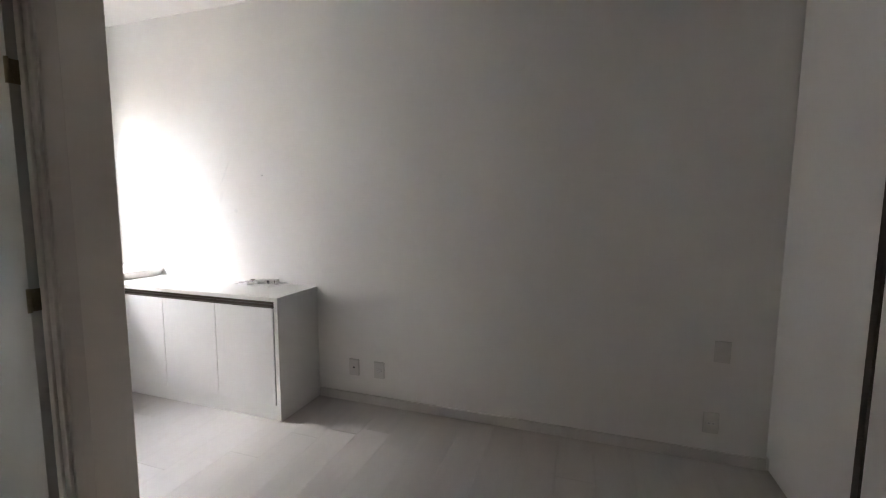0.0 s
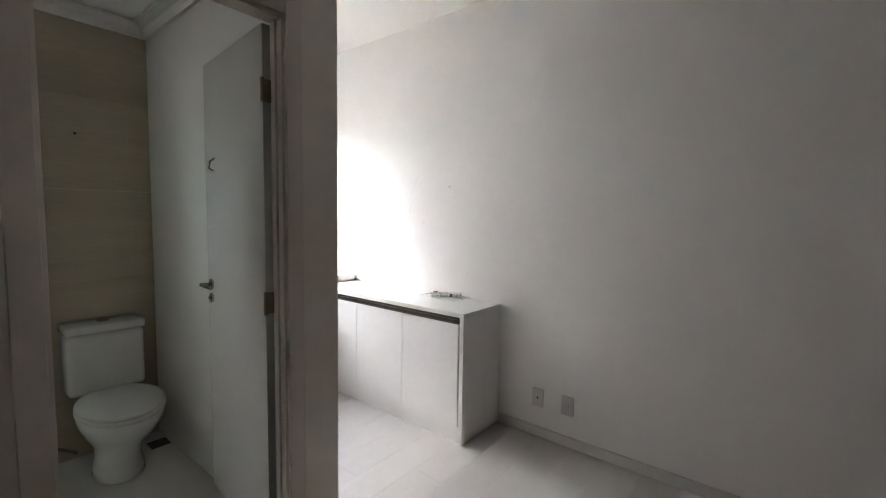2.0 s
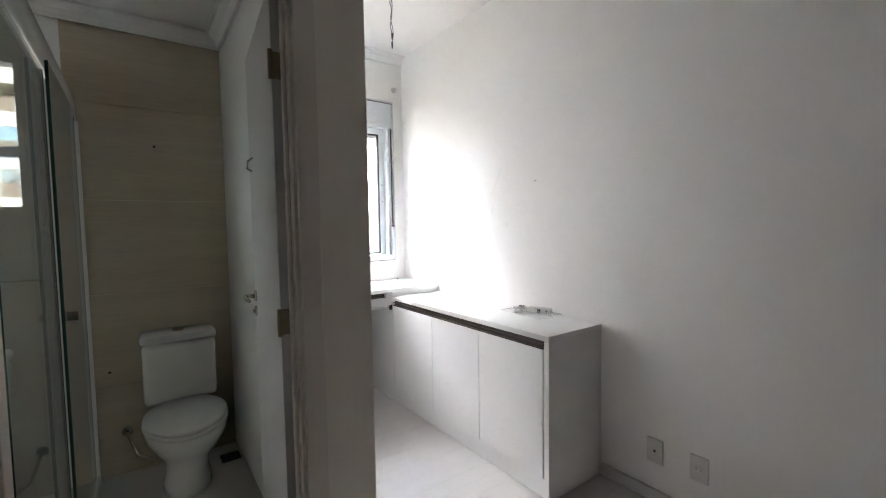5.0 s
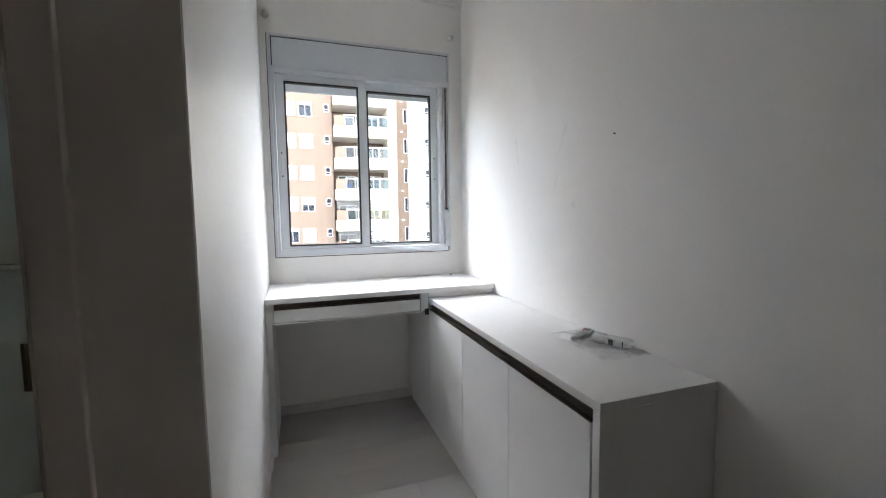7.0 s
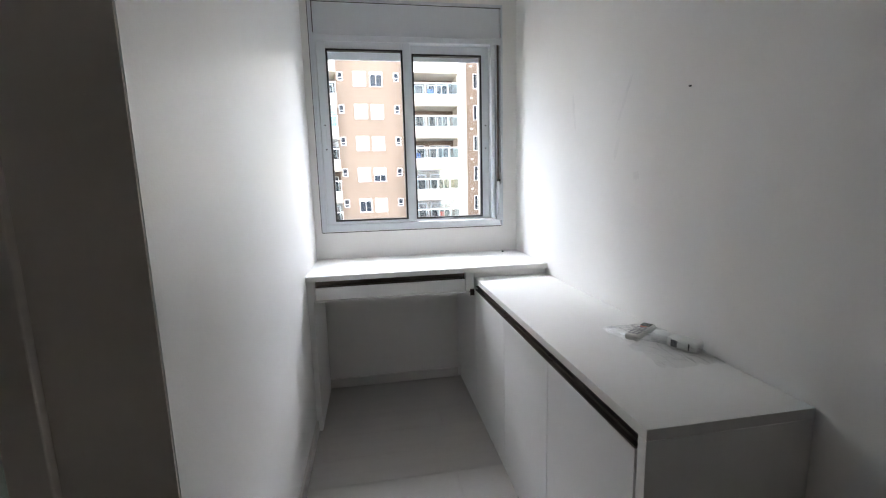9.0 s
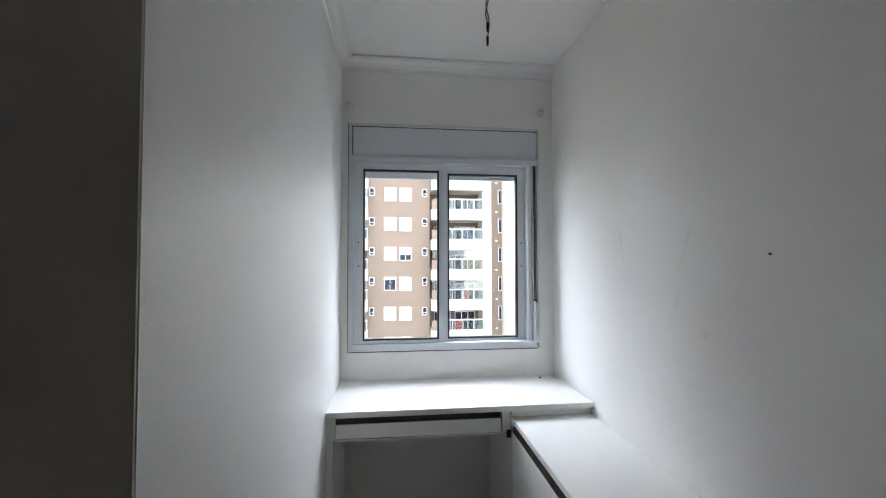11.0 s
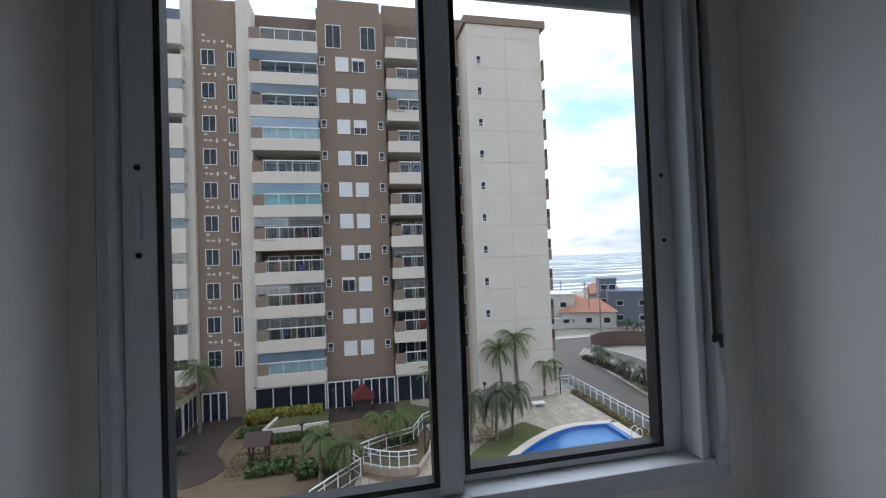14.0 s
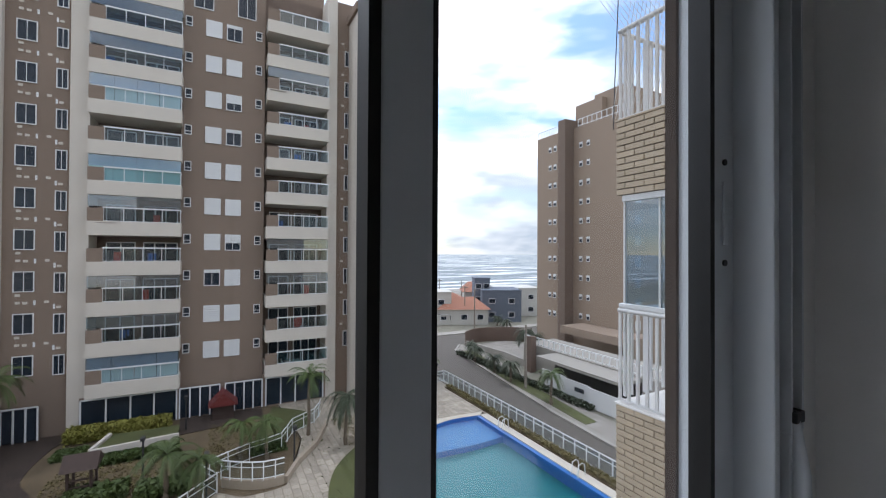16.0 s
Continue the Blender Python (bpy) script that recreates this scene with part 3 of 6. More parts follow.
# ---- window with roller shutter box ----
win = structure("window_1", boxes((-0.07, 0.022, WY0, WY0 + 0.014, WZ0, 2.18), (-0.07, 0.022, -0.172, -0.158, WZ0 + 0.045, 2.15), (-0.045, 0.022, WY0 + 0.014, WY1 - 0.012, WZ0, WZ0 + 0.042), (-0.07, 0.022, WY0 + 0.014, WY1, 2.15, 2.18), (-0.13, -0.07, WY0, WY0 + 0.03, WZ0, WZ1), (-0.13, -0.07, -0.16, WY1, WZ0, WZ1), bevel=0.002), ALU, "white aluminium sliding window with roller shutter box", "window")
part("window_sill", boxes((-0.22, -0.05, WY0, WY1, 0.902, 0.915), bevel=0.003), ALU, win)
part("shutter_box", boxes((-0.16, 0.012, WY0 + 0.006, WY1 - 0.006, 2.192, 2.362), bevel=0.003), ALU, win)
part("box_lip", boxes((0.013, 0.024, WY0, WY1, 2.180, 2.190), bevel=0.002), ALU, win)
# dark strips fill the gap round the box as its painted shade
part("box_shadow_gap", boxes((-0.1, 0.004, WY0 + 0.001, WY0 + 0.006, 2.19, 2.368), (-0.1, 0.004, WY0 + 0.006, WY1, 2.362, 2.368)), DARK, win)
part("box_border", boxes((-0.02, 0.012, WY0 - 0.02, WY0, WZ0 - 0.004, 2.385), (-0.02, 0.012, WY1, WY1 + 0.012, WZ0 - 0.004, 2.385), (-0.02, 0.012, WY0, WY1, 2.3685, 2.385), bevel=0.003), ALU, win)
bm = bmesh.new()
for k in range(2):
    box(bm, -0.112, -0.10, WY0 + 0.05, -0.16, 2.075 + k * 0.05, 2.123 + k * 0.05, 0.004)
part("roller_shutter", bm, ALU, win, "rolled-up white shutter slats")
# thin dark strips paint the frame's shadow line onto the wall
part("frame_seam", boxes((-0.01, 0.003, WY0 - 0.021, WY1, WZ0 - 0.0085, WZ0 - 0.0045), (-0.01, 0.003, WY0 - 0.024, WY0 - 0.0205, WZ0 - 0.004, 2.385)), DARK, win, "painted shadow line round the frame")


def sash(x0, x1, y0, y1, z0, z1, g0, g1, gz0, gz1, name="sash"):
    s_ = part(name, boxes((x0, x1, y0, g0, z0, z1), (x0, x1, g1, y1, z0, z1), (x0, x1, g0, g1, z0, gz0), (x0, x1, g0, g1, gz1, z1), bevel=0.002), ALU, win)
    part("gasket", boxes((x0 + 0.004, x1 + 0.001, g0, g0 + 0.010, gz0, gz1), (x0 + 0.004, x1 + 0.001, g1 - 0.010, g1, gz0, gz1), (x0 + 0.004, x1 + 0.001, g0 + 0.010, g1 - 0.010, gz0, gz0 + 0.010), (x0 + 0.004, x1 + 0.001, g0 + 0.010, g1 - 0.010, gz1 - 0.010, gz1)), RUBBER, s_, "black rubber gasket")
    pane = part("pane", boxes(((x0 + x1) / 2 - 0.003, (x0 + x1) / 2 + 0.002, g0 + 0.006, g1 - 0.006, gz0 + 0.006, gz1 - 0.006)), GLASS, s_, "clear glass pane")
    pane.visible_shadow = False
    return s_


left_sash = sash(-0.022, 0.010, WY0 + 0.016, -0.675, WZ0 + 0.044, 2.149, -1.171, -0.720, 1.092, 2.108)
right_sash = sash(-0.062, -0.028, -0.712, -0.174, WZ0 + 0.044, 2.149, -0.662, -0.222, 1.088, 2.100)
for parent, y, x in ((left_sash, -1.198, 0.010), (right_sash, -0.198, -0.028)):
    part("pull", boxes((x, x + 0.004, y - 0.006, y + 0.006, 1.555, 1.645), bevel=0.002), ALU, parent, "recessed grip")
    part("screw", disc(disc(bmesh.new(), (x + 0.001, y, 1.672), (1, 0, 0), 0.0045, 0.003, 10), (x + 0.001, y, 1.53), (1, 0, 0), 0.0045, 0.003, 10), BLACK_METAL, parent)
part("brush_seal", boxes((-0.150, -0.131, -0.150, -0.12, 0.92, WZ1), (-0.131, -0.119, -0.168, -0.1605, 0.92, 2.15)), STRAP, win, "dark brown brush seal")
part("track_rail", boxes((-0.07, 0.016, -0.157, -0.147, WZ0 + 0.043, 2.148), (-0.07, 0.002, -0.147, -0.143, WZ0 + 0.043, 2.148), bevel=0.002), ALU, win)
channel = part("strap_channel", boxes((-0.02, 0.028, -0.142, -0.108, WZ0 + 0.03, 1.30), (-0.02, 0.006, -0.142, -0.108, 1.30, 2.17), bevel=0.003), ALU, win)
part("channel_lip", boxes((0.006, 0.028, -0.142, -0.138, 1.30, 2.17), (0.006, 0.028, -0.112, -0.108, 1.30, 2.17)), ALU, channel)
part("strap", boxes((0.014, 0.018, -0.138, -0.121, 1.330, 2.172)), STRAP, win, "brown woven shutter strap")
part("strap_clip", boxes((0.010, 0.034, -0.141, -0.118, 1.314, 1.330), bevel=0.002), BLACK_METAL, win, "black strap clip")
part("strap_winder_cover", loft(bmesh.new(), [oval(0.026, -0.130, 1.10, 0.008, 0.006, 12), oval(0.034, -0.131, 1.16, 0.014, 0.007, 12), oval(0.034, -0.132, 1.25, 0.012, 0.007, 12), oval(0.026, -0.133, 1.33, 0.006, 0.005, 12)]), ALU, win, "", True)
part("screw", disc(bmesh.new(), (0.029, -0.126, 1.182), (1, 0, 0), 0.004, 0.003, 10), BLACK_METAL, win)
for y in (-1.262, -0.080):
    bm = disc(bmesh.new(), (0.004, y, 2.488), (1, 0, 0), 0.024, 0.008, 24, 0.1)
    disc(bm, (0.014, y, 2.488), (1, 0, 0), 0.013, 0.014, 20)
    disc(bm, (0.024, y, 2.488), (1, 0, 0), 0.017, 0.008, 20)
    lone("curtain_bracket", bm, CREAM, "round white curtain rod bracket above the window", "bracket", "curtain brackets", True)

# ---- desk and cabinet ----
DT, CT, CF = 0.857, 0.797, -0.415
desk = thing("desk", (0.26, -0.86, 0), "white melamine desk with a slim drawer under the window", "desk")
part("desktop", boxes((0.0, 0.522, YL + 0.002, -0.002, DT - 0.027, DT), bevel=0.0015), MELA, desk)
part("side_panel", boxes((0.016, 0.50, YL + 0.003, YL + 0.032, 0, DT - 0.028), bevel=0.001), MELA, desk)
part("frame_side", boxes((0.03, 0.50, -1.278, -1.262, 0.722, DT - 0.028), bevel=0.001), MELA, desk)
part("frame_side", boxes((0.03, 0.50, -0.463, -0.418, 0.722, DT - 0.028), bevel=0.001), MELA, desk)
part("frame_bottom", boxes((0.03, 0.50, -1.262, -0.463, 0.714, 0.722), bevel=0.001), MELA, desk)
drawer = part("drawer_front", boxes((0.482, 0.499, -1.258, -0.467, 0.726, 0.792), bevel=0.001), MELA_EDGE, desk)
part("handle_profile", boxes((0.470, 0.480, -1.258, -0.467, 0.792, 0.829), (0.480, 0.494, -1.258, -0.467, 0.792, 0.798)), BRONZE, drawer, "dark bronze handle channel")
part("bracket", boxes((0.30, 0.508, -0.440, -0.4175, 0.715, 0.7215), (0.500, 0.508, -0.440, -0.4175, 0.70, 0.735)), BRONZE, desk, "dark metal corner strip")

cabinet = thing("low_cabinet", (1.0, -0.2, 0), "white melamine low cabinet with bronze handle rail", "cabinet")
part("top", boxes((0.0, 1.978, CF, -0.002, CT - 0.026, CT), bevel=0.0015), MELA, cabinet)
part("end_panel", boxes((1.950, 1.978, CF, -0.002, 0.0, CT - 0.0265), bevel=0.001), MELA, cabinet)
part("carcass", boxes((0.002, 1.948, CF + 0.03, -0.002, 0.09, CT - 0.028)), MELA, cabinet)
part("plinth", boxes((0.02, 1.948, CF + 0.012, CF + 0.03, 0.0, 0.098)), MELA, cabinet)
part("filler", boxes((0.002, 0.50, CF, -0.004, CT + 0.001, DT - 0.029)), MELA, cabinet)
for x0, x1 in ((0.004, 0.508), (0.512, 1.018), (1.022, 1.478), (1.482, 1.940)):
    d = part("door", boxes((x0, x1, CF + 0.001, CF + 0.019, 0.102, 0.728), bevel=0.001), MELA_EDGE, cabinet)
    if x0 > 0.5:
        part("handle_profile", boxes((x0 + 0.001, x1 - 0.001, CF + 0.016, CF + 0.024, 0.729, 0.769), (x0 + 0.001, x1 - 0.001, CF + 0.002, CF + 0.016, 0.729, 0.734), (x0 + 0.001, x1 - 0.001, CF + 0.004, CF + 0.016, 0.750, 0.753)), BRONZE, d, "dark bronze handle channel")
part("side_gap", boxes((1.9405, 1.9495, CF + 0.012, CF + 0.028, 0.10, 0.770)), BRONZE, cabinet, "dark reveal strip")

# remote control and parts in a clear bag, lying on the cabinet
rc = thing("remote_control", (1.42, -0.125, CT), "white remote control lying in clear plastic", "remote control")


def turned(bm, centre, angle):
    m = Matrix.Translation(centre) @ Matrix.Rotation(radians(angle), 4, "Z")
    for v in bm.verts:
        v.co = m @ v.co
    return bm


RC, RA = (1.497, -0.100, CT + 0.006), 34
body = part("body", turned(boxes((-0.022, 0.022, -0.075, 0.075, 0.0, 0.020), bevel=0.006), RC, RA), PLASTIC, rc, "", True)
part("screen", turned(boxes((-0.015, 0.015, 0.032, 0.064, 0.0202, 0.0212)), RC, RA), LCD, body, "grey display")
bm = bmesh.new()
for i in range(3):
    for j in range(5):
        box(bm, -0.016 + i * 0.012, -0.008 + i * 0.012, -0.062 + j * 0.017, -0.053 + j * 0.017, 0.0202, 0.0217)
part("key", turned(bm, RC, RA), GREY_PRINT, body, "grey keys")
part("power_key", turned(boxes((-0.010, 0.010, 0.018, 0.027, 0.0202, 0.0219)), RC, RA), RED_PRINT, body, "red key")
sensor = thing("wrapped_holder", (1.56, -0.09, CT), "white plastic holder wrapped in clear plastic", "holder")
part("body", turned(loft(bmesh.new(), [oval(0, 0, 0.004, 0.035, 0.022, 16), oval(0, 0, 0.02, 0.037, 0.024, 16), oval(0, 0, 0.036, 0.025, 0.015, 16)]), (1.565, -0.070, CT), 30), PLASTIC, sensor, "", True)
part("box", turned(boxes((-0.045, 0.045, -0.024, 0.024, 0.004, 0.036), bevel=0.008), (1.630, -0.045, CT), 25), PLASTIC, sensor, "", True)
for a, b in ((-0.03, -0.012), (0.020, 0.024)):
    part("print_mark", turned(boxes((a, b, -0.0255, -0.0245, 0.010, 0.030)), (1.630, -0.045, CT), 25), BATTERY, sensor, "black print")


def crumpled(name, cx, cy, ax, ay, label):
    bm = bmesh.new()
    n = 22
    rnd = random.Random(5)
    grid = []
    for i in range(n + 1):
        row = []
        for j in range(n + 1):
            u, v = i / n * 2 - 1, j / n * 2 - 1
            edge = max(abs(u), abs(v))
            h = 0.006 + 0.030 * max(0, 1 - edge ** 3) * (0.55 + 0.45 * noise.noise(Vector((u * 2.1, v * 2.1, 3)))) + 0.012 * abs(noise.noise(Vector((u * 6, v * 6, 1)))) + 0.006 * rnd.random()
            row.append(bm.verts.new((cx + ax * u + 0.012 * noise.noise(Vector((v * 4, u, 9))), cy + ay * v + 0.012 * noise.noise(Vector((u * 4, v, 7))), CT + h)))
        grid.append(row)
    for i in range(n):
        for j in range(n):
            bm.faces.new((grid[i][j], grid[i + 1][j], grid[i + 1][j + 1], grid[i][j + 1]))
    ob = lone(name, bm, BAG, label, "plastic bag")
    ob.visible_shadow = False
    return ob


crumpled("plastic_bag", 1.585, -0.108, 0.165, 0.092, "crumpled clear plastic bag on the cabinet top")

lone("black_cap", loft(bmesh.new(), [oval(0.062, -0.115, DT, 0.009, 0.007, 12), oval(0.062, -0.115, DT + 0.005, 0.008, 0.006, 12), oval(0.064, -0.114, DT + 0.008, 0.003, 0.002, 12)]), BATTERY, "small black plastic cap on the desk", "cap")
lone("nail", disc(bmesh.new(), (1.535, -0.003, 1.576), (0, 1, 0), 0.0028, 0.006, 10), WIRE, "small dark nail in the long wall", "nail")
for y, z in ((-1.83, 1.779), (-2.081, 0.56)):
    lone("screw_plug", disc(bmesh.new(), (BX + 0.010, y, z), (1, 0, 0), 0.007, 0.004, 10), WIRE, "dark screw plug in the tiled wall", "screw plug", "screw plugs")


def scuff(x, z, w, h, turn, seed):
    """A faint rubbed mark on the long wall."""
    bm = bmesh.new()
    r = random.Random(seed)
    ring = [(w * math.cos(a) * r.uniform(0.6, 1.1), h * math.sin(a) * r.uniform(0.6, 1.1)) for a in (i * math.tau / 18 for i in range(18))]
    c, s_ = math.cos(radians(turn)), math.sin(radians(turn))
    for y in (-0.0012, 0.0):
        bm.faces.new([bm.verts.new((x + u * c - v * s_, y, z + u * s_ + v * c)) for u, v in ring])
    tagged(lone("wall_mark", bm, SMUDGE, "faint grey rubbed mark on the wall", "wall mark", "wall marks"), kind="structure")


scuff(0.80, 1.62, 0.012, 0.11, 12, 1)
scuff(1.20, 1.60, 0.010, 0.12, -28, 2)
scuff(1.16, 1.43, 0.014, 0.05, -20, 3)
scuff(1.29, 1.32, 0.020, 0.02, 0, 4)
# outlets on the long wall
for x, z, lab, kind in ((2.265, 0.246, "white wall plate with a cable hole", "hole"), (2.458, 0.247, "white wall socket plate", "socket"), (4.43, 0.215, "white wall socket plate", "socket"), (4.46, 0.61, "white blank wall plate", "blank")):
    o = thing("wall_plate", (x, 0, z - 0.06), lab, "outlet", "wall plates")
    pl = part("plate", boxes((x - 0.038, x + 0.038, -0.008, 0, z - 0.058, z + 0.058), bevel=0.003), CREAM, o)
    if kind == "hole":
        part("hole", disc(bmesh.new(), (x, -0.0085, z), (0, 1, 0), 0.006, 0.003, 12), BATTERY, pl)
    elif kind == "socket":
        part("socket_insert", boxes((x - 0.020, x + 0.020, -0.011, -0.008, z - 0.011, z + 0.011), bevel=0.002), PLASTIC, pl)
        part("pin_hole", disc(disc(bmesh.new(), (x - 0.010, -0.0115, z), (0, 1, 0), 0.003, 0.002, 8), (x + 0.010, -0.0115, z), (0, 1, 0), 0.003, 0.002, 8), GREY_PRINT, pl)

# wardrobe opposite the doorway wall
ward = thing("wardrobe", (5.0, -1.2, 0), "tall white melamine wardrobe against the wall", "wardrobe")
part("carcass", boxes((4.72, 5.34, -2.30, -0.003, 0.0, 2.60), bevel=0.001), MELA, ward)
part("plinth", boxes((4.705, 4.718, -2.30, -0.003, 0.0, 0.075)), MELA, ward)
for y0, y1 in ((-0.70, -0.004), (-1.49, -0.745), (-2.298, -1.535)):
    d = part("door", boxes((4.690, 4.718, y0, y1, 0.080, 2.598), bevel=0.001), MELA_EDGE, ward)
    part("handle_profile", boxes((4.684, 4.716, y0 - 0.040, y0 - 0.004, 0.080, 2.598)), BRONZE, d, "dark bronze edge profile")

# bare lamp wires hanging from the ceiling of the alcove
LX, LY = 0.96, -0.63
lamp = thing("lamp_wires", (LX, LY, H - 0.02), "bare twisted lamp wires hanging from the ceiling", "wires")
part("ceiling_cap", disc(bmesh.new(), (LX, LY, H - 0.006), (0, 0, 1), 0.04, 0.012, 20), PLASTIC, lamp)
for k in range(2):
    pts = [(LX + 0.006 * math.cos(i * 0.9 + k * 3.1) + (0.012 * k * i / 14), LY + 0.006 * math.sin(i * 0.9 + k * 3.1), H - 0.01 - i * (0.020 + 0.004 * k)) for i in range(15)]
    w_ = part("wire", tube(bmesh.new(), pts, 0.0022, sides=6), WIRE, lamp)
    part("wire_nut", tube(bmesh.new(), [pts[-1], (pts[-1][0], pts[-1][1], pts[-1][2] - 0.035)], 0.006, 0.004), BLACK_METAL, w_)

# ---- outside: ground, street, garden ----
structure("ground", sheet(bmesh.new(), [(-4900, -4900), (60, -4900), (60, 4900), (-4900, 4900)], S - 1.0, S), EARTH, "distant coastal ground", "ground")
structure("water_sea", sheet(bmesh.new(), [(-4900, -4800), (-150, -4800), (-150, 300), (-190, 4800), (-4900, 4800)], S + 0.05, S + 0.12), SEA, "grey-green sea with white surf", "sea")
structure("water_wet_sand", sheet(bmesh.new(), [(-149.9, -2000), (-132, -2000), (-132, 300), (-170, 2000), (-186, 2000), (-149.9, 300)], S + 0.02, S + 0.06), SIDEWALK, "grey beach sand at the water", "beach")
# street: it runs past the fence towards the sea and meets a cross street
structure("road", sheet(bmesh.new(), [(10, 19.85), (10, 22.6), (-29.1, 26.3), (-55.2, 30.4), (-59, 33.2), (-60, 60), (-66, 60), (-66, -40), (-60, -40), (-60, 20.5), (-45.2, 19.85)], S + 0.01, S + 0.03), ROAD, "grey cobbled street", "road")
structure("pavement_street", sheet(bmesh.new(), [(8, 23.0), (8, 26.5), (-27, 29.6), (-40, 31.5), (-56.4, 34.2), (-58.2, 33.4), (-55.0, 30.7), (-29.1, 26.6)], S + 0.02, S + 0.12), SIDEWALK, "grey pavement along the street", "pavement")
structure("pavement_kerb", sheet(bmesh.new(), [(8, 22.75), (8, 22.98), (-29.1, 26.58), (-55.0, 30.68), (-58.4, 33.4), (-58.7, 33.3), (-55.2, 30.4), (-29.1, 26.3)], S + 0.03, S + 0.17), KERB, "pale kerb along the pavement", "kerb")
structure("lawn_street", sheet(bmesh.new(), [(-26.0, 26.9), (-26.0, 28.2), (-40.0, 30.3), (-53.5, 32.6), (-54.4, 31.2), (-40, 28.5)], S + 0.12, S + 0.16), LAWN, "grass strip along the pavement", "lawn")
structure("pavement_far", sheet(bmesh.new(), [(-66.2, -30), (-66.2, 60), (-68.5, 60), (-68.5, -30)], S + 0.02, S + 0.14), KERB, "pale pavement by the houses", "pavement")
structure("podium", sheet(bmesh.new(), [(-0.2, -40), (-0.2, 19.4), (-45, 19.4), (-45, -40)], S, G - 1.75), DECK, "pale garden podium with the pool", "podium")


def arc(cx, cy, r, a0, a1, n=10):
    return [(cx + r * math.cos(radians(a0 + (a1 - a0) * i / n)), cy + r * math.sin(radians(a0 + (a1 - a0) * i / n))) for i in range(n + 1)]


def spline(points, steps=8):
    out = []
    n = len(points)
    for i in range(n - 1):
        p0, p1, p2, p3 = (Vector(points[max(i - 1, 0)]), Vector(points[i]), Vector(points[i + 1]), Vector(points[min(i + 2, n - 1)]))
        for k in range(steps):
            t = k / steps
            out.append(tuple(0.5 * ((2 * p1) + (p2 - p0) * t + (2 * p0 - 5 * p1 + 4 * p2 - p3) * t * t + (3 * p1 - p0 - 3 * p2 + p3) * t ** 3)))
    out.append(tuple(points[-1]))
    return out


# pool outline: straight by the fence, curved towards the garden
curve_side = spline([(-28.9, 18.05), (-29.1, 15.2), (-28.1, 12.4), (-25.6, 9.0), (-22.3, 6.4), (-17.0, 5.2), (-11.0, 5.4)])
pool_line = curve_side + [(-11.0, 18.05)]


def offset(points, d):
    out = []
    for i, p in enumerate(points):
        a, b = Vector(points[max(i - 1, 0)]), Vector(points[min(i + 1, len(points) - 1)])
        t = (b - a).normalized()
        out.append((p[0] - t.y * -d * -1, p[1] + t.x * -d * -1))
    return out


def band(name, inner, outer, z0, z1, mat, label, cat):
    """A strip between two lines of equal count."""
    bm = bmesh.new()
    rows = []
    for (ax, ay), (bx, by) in zip(inner, outer):
        rows.append([bm.verts.new((ax, ay, z0)), bm.verts.new((ax, ay, z1)), bm.verts.new((bx, by, z1)), bm.verts.new((bx, by, z0))])
    for r, q in zip(rows, rows[1:]):
        for i in range(4):
            bm.faces.new((r[i], r[(i + 1) % 4], q[(i + 1) % 4], q[i]))
    bm.faces.new(rows[0])
    bm.faces.new(rows[-1][::-1])
    bmesh.ops.recalc_face_normals(bm, faces=bm.faces)
    return structure(name, bm, mat, label, cat)


outer_curve = [(x - 0.55, y + (0.55 if i == 0 else -0.25)) for i, (x, y) in enumerate(curve_side)]
grass_curve = [(x - 2.6, y - 1.3) for x, y in curve_side]
band("coping_curve", curve_side, outer_curve, G - 0.5, G + 0.03, COPING, "pale stone edge round the pool", "coping")
structure("coping_straight", boxes((-28.9, -11, 18.06, 18.75, G - 0.5, G + 0.03)), COPING, "pale stone edge along the pool", "coping")
band("lawn_pool", outer_curve[14:], grass_curve[14:], G - 0.5, G + 0.05, LAWN, "grass strip round the curved pool side", "lawn")
deck_line = [(-44.9, 3.2), (-44.9, 19.4), (-36.5, 19.4), (-36.5, 18.8), (-28.9, 18.8)] + outer_curve[:15] + grass_curve[15:] + [(-11.6, 3.0), (-24, 2.2), (-27.5, 3.4), (-31, 4.4), (-36, 4.0)]
structure("pavement_deck", sheet(bmesh.new(), deck_line, G - 0.5, G), DECK, "pale stone pool deck", "deck")
structure("bed_flowers_base", boxes((-36.5, -0.3, 18.8, 19.4, G - 0.5, G + 0.08)), SOIL, "planted bed along the pool fence", "bed")
structure("coping_fence", boxes((-45, -0.3, 19.42, 19.8, S, G + 0.04)), KERB, "pale wall under the fence", "wall")
structure("pool_floor", sheet(bmesh.new(), pool_line, G - 1.6, G - 0.75), POOL_TEAL, "deep teal pool floor", "pool")
shallow = [p for p in curve_side[:31]]
step_edge = spline([(-22.0, 6.6), (-24.2, 9.4), (-25.3, 12.0), (-25.2, 15.0), (-25.4, 18.05)], 6)
structure("pool_beach", sheet(bmesh.new(), shallow + step_edge, G - 1.25, G - 0.35), POOL_BLUE, "shallow blue pool ledge", "pool")
band("pool_rim", curve_side, [(x + 0.02, y + 0.02) for x, y in curve_side], G - 1.3, G - 0.02, POOL_BLUE, "blue tiled pool wall", "pool")
structure("pool_rim_straight", boxes((-28.9, -11, 17.75, 18.06, G - 1.3, G - 0.02)), POOL_BLUE, "blue tiled pool wall", "pool")
w_ = structure("water_pool", sheet(bmesh.new(), pool_line, G - 0.16, G - 0.10), WATER, "still pool water", "water")
w_.visible_shadow = False
